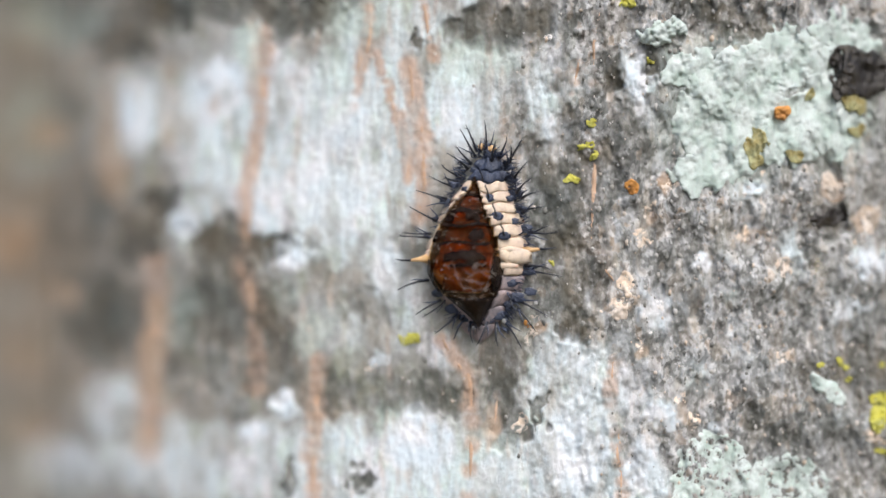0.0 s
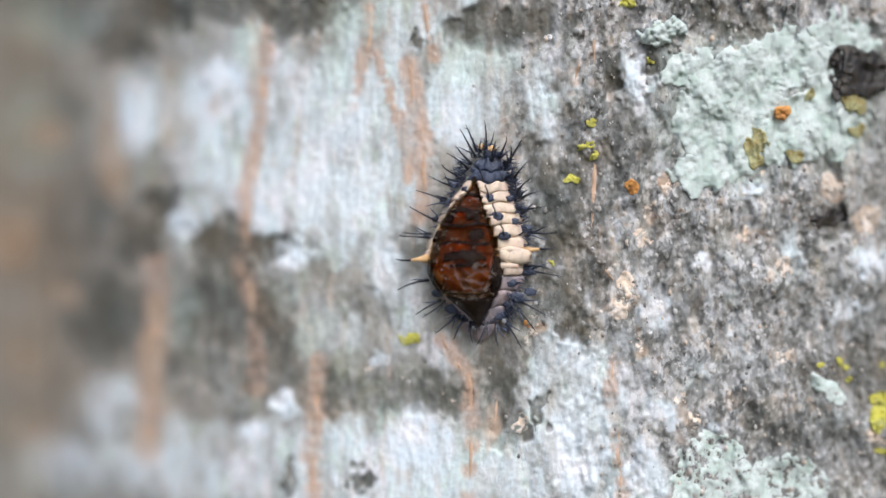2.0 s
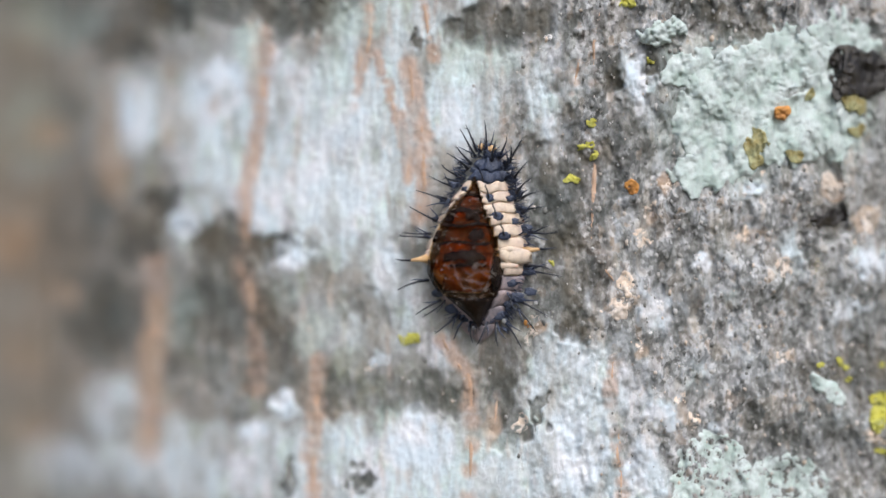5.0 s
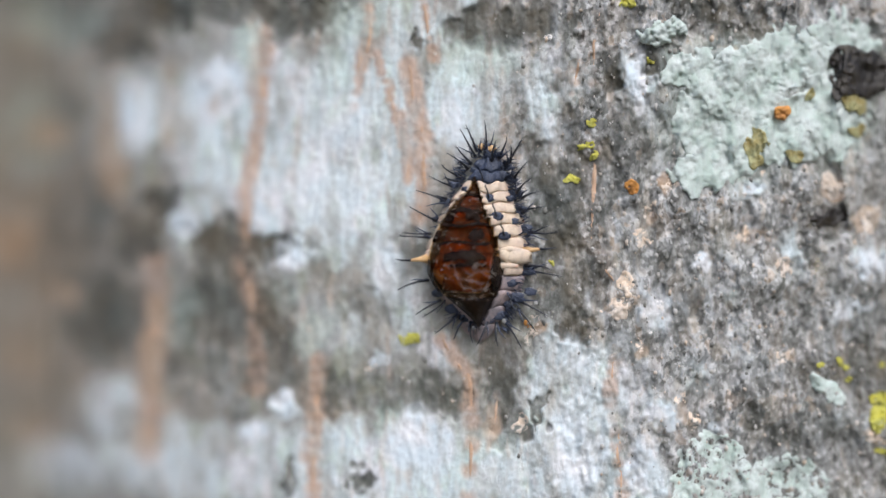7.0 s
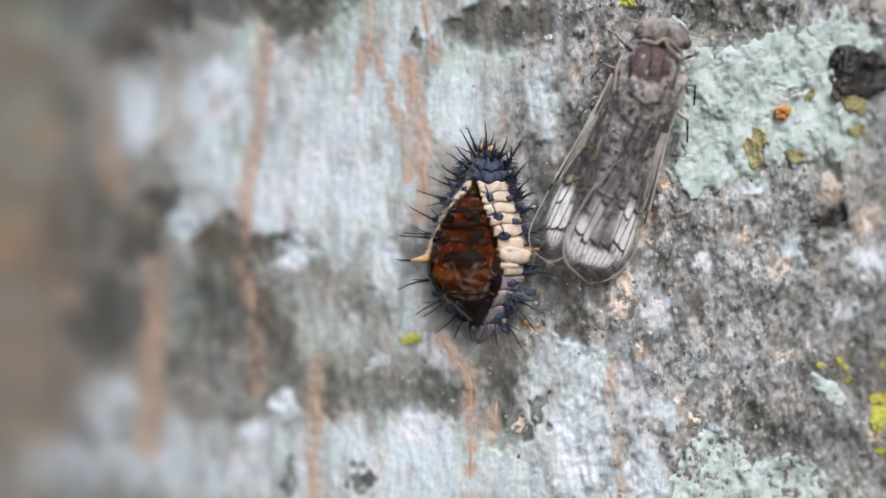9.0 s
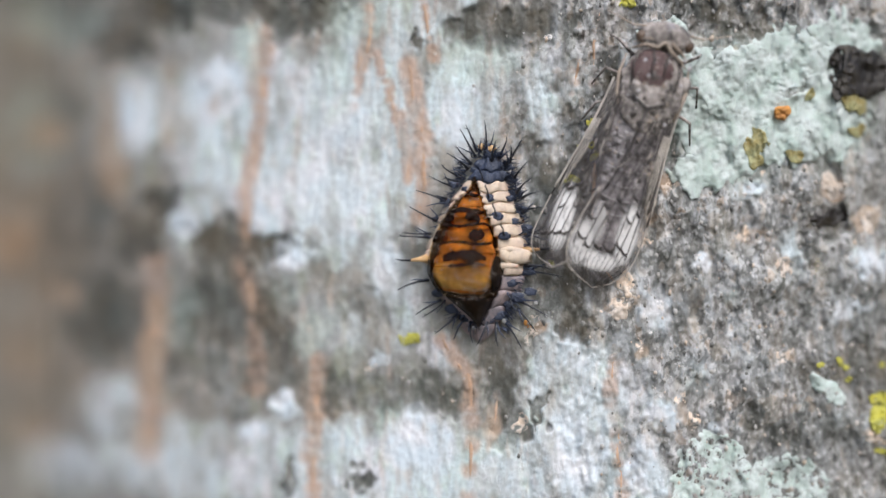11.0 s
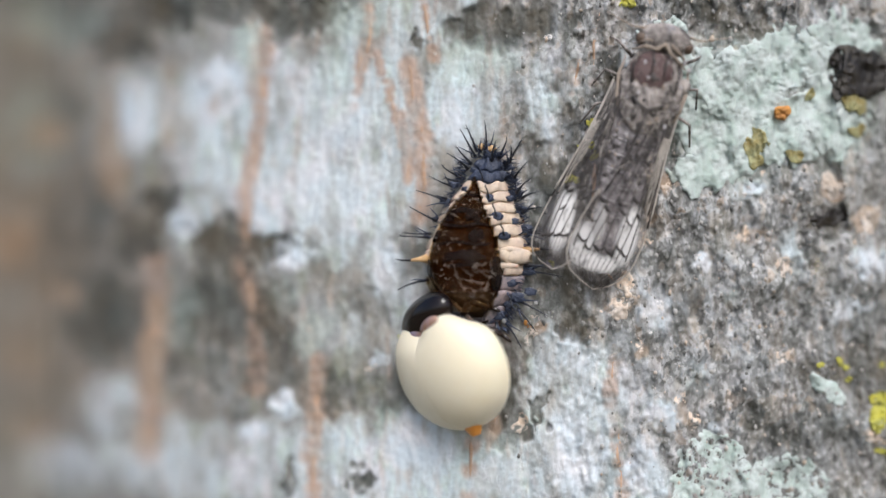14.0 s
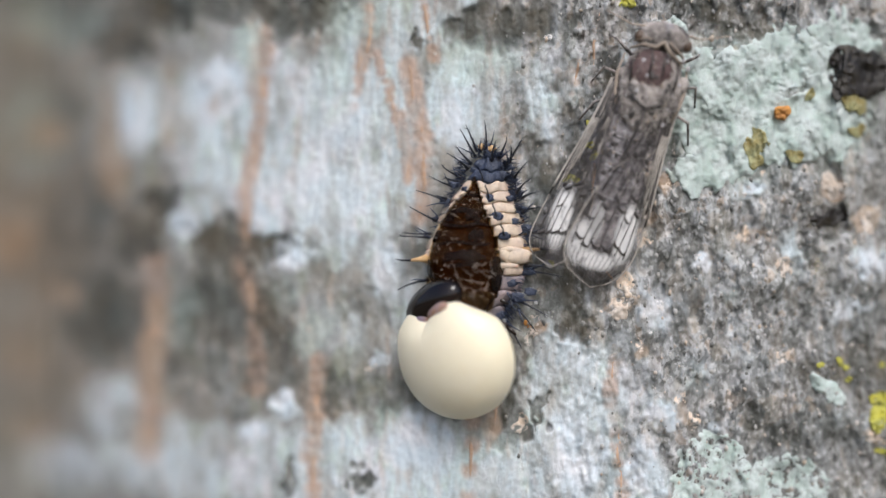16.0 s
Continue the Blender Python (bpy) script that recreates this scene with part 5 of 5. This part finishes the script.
        lead = [wing_point(side, t, 1.02) + np.array([0, 0, 1.5]) for t in np.linspace(0.0, 0.62, 16)]
        part("costal_vein", Shape().tube([Vector(p) for p in lead], [2.8] * 8 + [2.2] * 8, 6), RIM, wing)
    for side in (-1, 1):
        for hip, knee, foot in [((40, 190, 16), (72, 212, 18), (84, 228, -16)), ((46, 150, 14), (84, 158, 16), (98, 130, -16)), ((44, 110, 12), (86, 94, 12), (102, 60, -16))]:
            part("leg", Shape().tube([(hip[0] * side, *hip[1:]), (knee[0] * side, *knee[1:]), (foot[0] * side, *foot[1:])], [3.6, 2.8, 1.6], 7), GREY_BODY, bug)
    # the whole insect a little smaller and flatter than first drawn
    for ob in bug.children_recursive:
        ob.data.transform(Matrix.Diagonal((0.97, 0.96, 0.9, 1)))
    return bug


# ---- passing visitors ----
def build_fly():
    fly = tagged(new("small_fly"), "small dark fly with smoky wings passing over bark", "fly")
    part("abdomen", Shape().rings([np.stack([w * np.cos(np.arange(16) * 0.3927), np.full(16, y), 22 + w * 0.7 * np.sin(np.arange(16) * 0.3927)], -1) for y, w in ((8, 16), (-10, 22), (-34, 21), (-56, 13), (-66, 4))]), FLY_BODY, fly)
    part("thorax", Shape().ball((0, 28, 26), (24, 26, 20), 11, 18), FLY_BODY, fly)
    head = part("head", Shape().ball((0, 62, 24), (19, 13, 15), 9, 14), FLY_BODY, fly)
    for k in (-1, 1):
        part("eye", Shape().ball((k * 16, 64, 26), (9, 11, 11), 8, 12), EYE, head)
        part("wing", Shape().rings([np.stack([k * (12 + o) + w * np.cos(np.arange(12) * 0.5236), np.full(12, y), 40 - 0.06 * (24 - y) + 1.0 * np.sin(np.arange(12) * 0.5236)], -1) for y, w, o in ((24, 7, 0), (0, 18, 3), (-40, 27, 6), (-75, 25, 6), (-94, 9, 6))]), FLY_WING, fly, "smoky brown wing")
        for hip, knee, foot in [((14, 44, 14), (36, 66, 20), (46, 84, 0)), ((18, 28, 12), (52, 28, 18), (64, 12, 0)), ((16, 12, 12), (46, -10, 18), (58, -44, 0))]:
            part("leg", Shape().tube([(hip[0] * k, *hip[1:]), (knee[0] * k, *knee[1:]), (foot[0] * k, *foot[1:])], [3, 2.4, 1.4], 6), FLY_BODY, fly)
    return fly


def build_ant():
    ant = tagged(new("ant"), "small reddish-brown ant running over the bark", "ant")
    part("gaster", Shape().ball((0, -34, 20), (16, 24, 14), 11, 16), ANT_BODY, ant)
    part("waist", Shape().ball((0, -8, 16), (5, 7, 7), 8, 12), ANT_BODY, ant)
    part("thorax", Shape().ball((0, 12, 18), (9, 18, 10), 10, 14), ANT_BODY, ant)
    head = part("head", Shape().ball((0, 42, 18), (14, 15, 11), 10, 14), ANT_BODY, ant)
    for k in (-1, 1):
        part("antenna", Shape().tube([(k * 6, 52, 20), (k * 20, 64, 24), (k * 14, 82, 16)], [1.6, 1.4, 1.4], 6), ANT_BODY, head)
        for y, out in ((22, 14), (12, -2), (4, -22)):
            part("leg", Shape().tube([(k * 6, y, 14), (k * 24, y + out * 0.5, 24), (k * 40, y + out * 1.4, 0)], [2, 1.6, 1.0], 6), ANT_BODY, ant)
    return ant


def build_ground():
    # out of view; added so that light bounces up onto the trunk
    me = mesh_of("ground", [(-60, -60, 0), (60, -60, 0), (60, 60, 0), (-60, 60, 0)], [(0, 1, 2, 3)], SOIL)
    tagged(new("ground", me), "unseen brown leaf litter under the tree, added for bounced light", "ground", kind="structure")


build_ground()
build_trunk()
build_growths()
PUPA, CAP, CHEST = build_pupa()
BEETLE, TAIL, NECK, CASES, LEGS = build_ladybird()
BUG = build_winged_insect()
FLY = build_fly()
ANT = build_ant()


def motions():
    # the beetle waits head down in the shell, slides out, turns, hangs on its side and settles
    rows = [(0, 829, 438, 186, -7, 0, 0), (7.0, 829, 438, 186, -7, 0, 0), (9.2, 829, 438, 186, -5, 0, 0), (11.2, 829, 440, 186, 8, 1, 0), (11.8, 828, 442, 186, 10, 3, 0), (12.0, 824, 447, 185, 20, 10, 0), (12.1, 818, 454, 184, 18, 12, 0), (12.2, 814, 464, 184, 22, 12, 0),
            (12.3, 808, 486, 184, 32, 14, 0), (12.4, 804, 516, 184, 38, 14, 4), (12.5, 801, 608, 183, 42, 4, 12), (12.533, 815, 640, 225, 26, 0, -24), (12.567, 825, 665, 268, 30, 0, -58), (12.6, 830, 676, 296, 40, 0, -84),
            (12.7, 826, 680, 300, 44, 0, -92), (12.8, 817, 666, 312, 46, 0, -108), (13.0, 808, 661, 317, 48, 0, -106), (13.1, 804, 656, 317, 46, 0, -100), (13.15, 806, 667, 310, 40, 0, -84), (13.2, 814, 662, 306, 32, 0, -54), (13.3, 808, 640, 334, 26, 0, -40),
            (14.0, 806, 641, 338, 26, 0, -38), (15.0, 808, 630, 341, 28, 0, -36), (16.0, 811, 621, 343, 30, 0, -34)]
    walk(BEETLE, [(t, on_face(a, b, turn, h, tilt, roll)) for t, a, b, turn, h, tilt, roll in rows])
    walk(NECK, [(t, pose((-1 if t > 13.2 else 0) * U, y * U, z * U, k, 0, 12 if t > 13.2 else 0)) for t, k, y, z in [(0, -80, 40, -50), (11.9, -80, 40, -50), (12.1, -60, 74, 6), (12.2, -20, 92, 30), (12.4, -10, 92, 30), (12.45, -60, 74, 16), (12.5, -84, 62, 6), (12.6, -58, 86, 22), (13.1, -58, 86, 22), (13.3, -22, 88, 23), (16, -22, 88, 23)]])
    # the tail end shows beyond the wing cases until they have set
    walk(TAIL, [(t, pose(-y * 1.2 * U if t > 13 else 0, y * U, z * U)) for t, y, z in [(0, 17, -2), (11.9, 17, -2), (12.3, 6, 0), (12.4, -14, 4), (12.5, -36, 8), (12.6, 0, 0), (13.12, 0, 0), (13.3, -13, 6), (14.2, -9, 6), (14.9, 0, 0), (16, 0, 0)]])
    for limb, k, hip in LEGS:
        tuck = 130 if hip[1] > 80 else 0
        reach = 30 if hip[1] > 80 else 62
        walk(limb, [(t, pose((hip[0] - into) * k * U, hip[1] * U, (hip[2] - down) * U, 0, k * swing, k * turn)) for t, into, down, turn, swing in [(0, 52, 34, tuck, 0), (12.4, 52, 34, tuck, 0), (12.53, 58, 56, tuck, 0), (12.567, 26, 14, tuck / 2, 20), (12.6, 0, 0, 0, reach), (13.12, 0, 0, 0, reach), (13.25, 30, 44, 20, 0), (16, 30, 44, 20, 0)]])
    # wing cases: folded under the body, swung out, spread at the tips, then closed: (seconds, fold, spread, in, down)
    fold = [(0, 95, 0, 34, 66), (12.2, 95, 0, 34, 66), (12.3, 86, 0, 30, 60), (12.4, 60, 4, 26, 34), (12.45, 34, 8, 26, 18), (12.5, 15, 14, 28, 4), (12.6, 0, 7, 0, 0), (13.1, 0, 8, 0, 0), (13.3, 0, 0.5, 0, 0), (14.2, 0, 0.35, 0, 0), (14.8, 0, 0.15, 0, 0), (15.1, 0, 0.05, 0, 0), (16, 0, 0, 0, 0)]
    for case, k in zip(CASES, (1, -1)):
        walk(case, [(t, pose(k * (22 - a) * U, 88 * U, (40 - d) * U, 0, 0, k * s) @ pose(0, 0, 0, 0, k * f, 0)) for t, f, s, a, d in fold])
    # the shell's head end is pushed open and hangs lower afterwards
    walk(CAP, [(0, pose(0, 0, 0)), (11.9, pose(0, 0, 0)), (12.3, pose(-8 * U, -40 * U, -14 * U, 4)), (12.6, pose(-8 * U, -38 * U, -10 * U, 6)), (16, pose(-8 * U, -38 * U, -10 * U, 6))])
    walk(CHEST, [(0, pose(0, 0, 0)), (12.0, pose(0, 0, 0)), (12.35, pose(-4 * U, -18 * U, -3 * U, 3)), (12.6, pose(-4 * U, -20 * U, -2 * U, 3)), (16, pose(-4 * U, -20 * U, -2 * U, 3))])
    walk(BUG, [(t, on_face(a, b, turn, h)) for t, a, b, turn, h in [(0, 1260, -420, 14, 14), (8.2, 1260, -420, 14, 14), (8.25, 1180, 40, 14, 40), (8.3, 1110, 274, 13.4, 14), (9.0, 1110, 284, 13.4, 14), (12.5, 1117, 294, 13, 14), (14.5, 1113, 293, 13, 14), (16, 1111, 290, 13.3, 14)]])
    walk(FLY, [(t, on_face(a, b, turn, h, tilt)) for t, a, b, turn, h, tilt in [(0, 560, -320, 140, 4, 0), (1.4, 560, -320, 140, 30, 0), (1.5, 688, 340, 142, 70, 0), (1.6, 690, 270, 92, 60, 0), (1.7, 560, -320, 40, 60, 0), (2.0, 560, -320, 40, 4, 0), (12.8, 330, -300, 100, 60, 40), (12.9, 500, 200, 150, 200, 70),
                                                                                (13.0, 690, 482, 150, 230, 78), (13.1, 700, -300, 100, 200, 50), (13.4, 1200, -320, 150, 160, 70), (13.5, 1048, 560, 160, 230, 78), (13.6, 1240, 1150, 160, 100, 40), (14, 1240, 1150, 160, 4, 0), (16, 1240, 1150, 160, 4, 0)]])
    walk(ANT, [(t, on_face(a, b, turn, h)) for t, a, b, turn, h in [(0, 1680, 560, 268, 0), (0.9, 1680, 560, 268, 0), (1.0, 1490, 560, 268, 0), (1.05, 1520, 575, 190, 0), (1.1, 1560, 575, 110, 0), (1.2, 1680, 560, 90, 0), (1.3, 1685, 500, 10, 0), (3.3, 1680, 400, 310, 0), (3.4, 1550, 395, 268, 0), (3.5, 1660, 392, 268, 0),
                                                                    (3.55, 1665, 395, 190, 0), (3.6, 1670, 400, 110, 0), (3.7, 1690, 420, 90, 0), (16, 1690, 420, 90, 0)]])


motions()
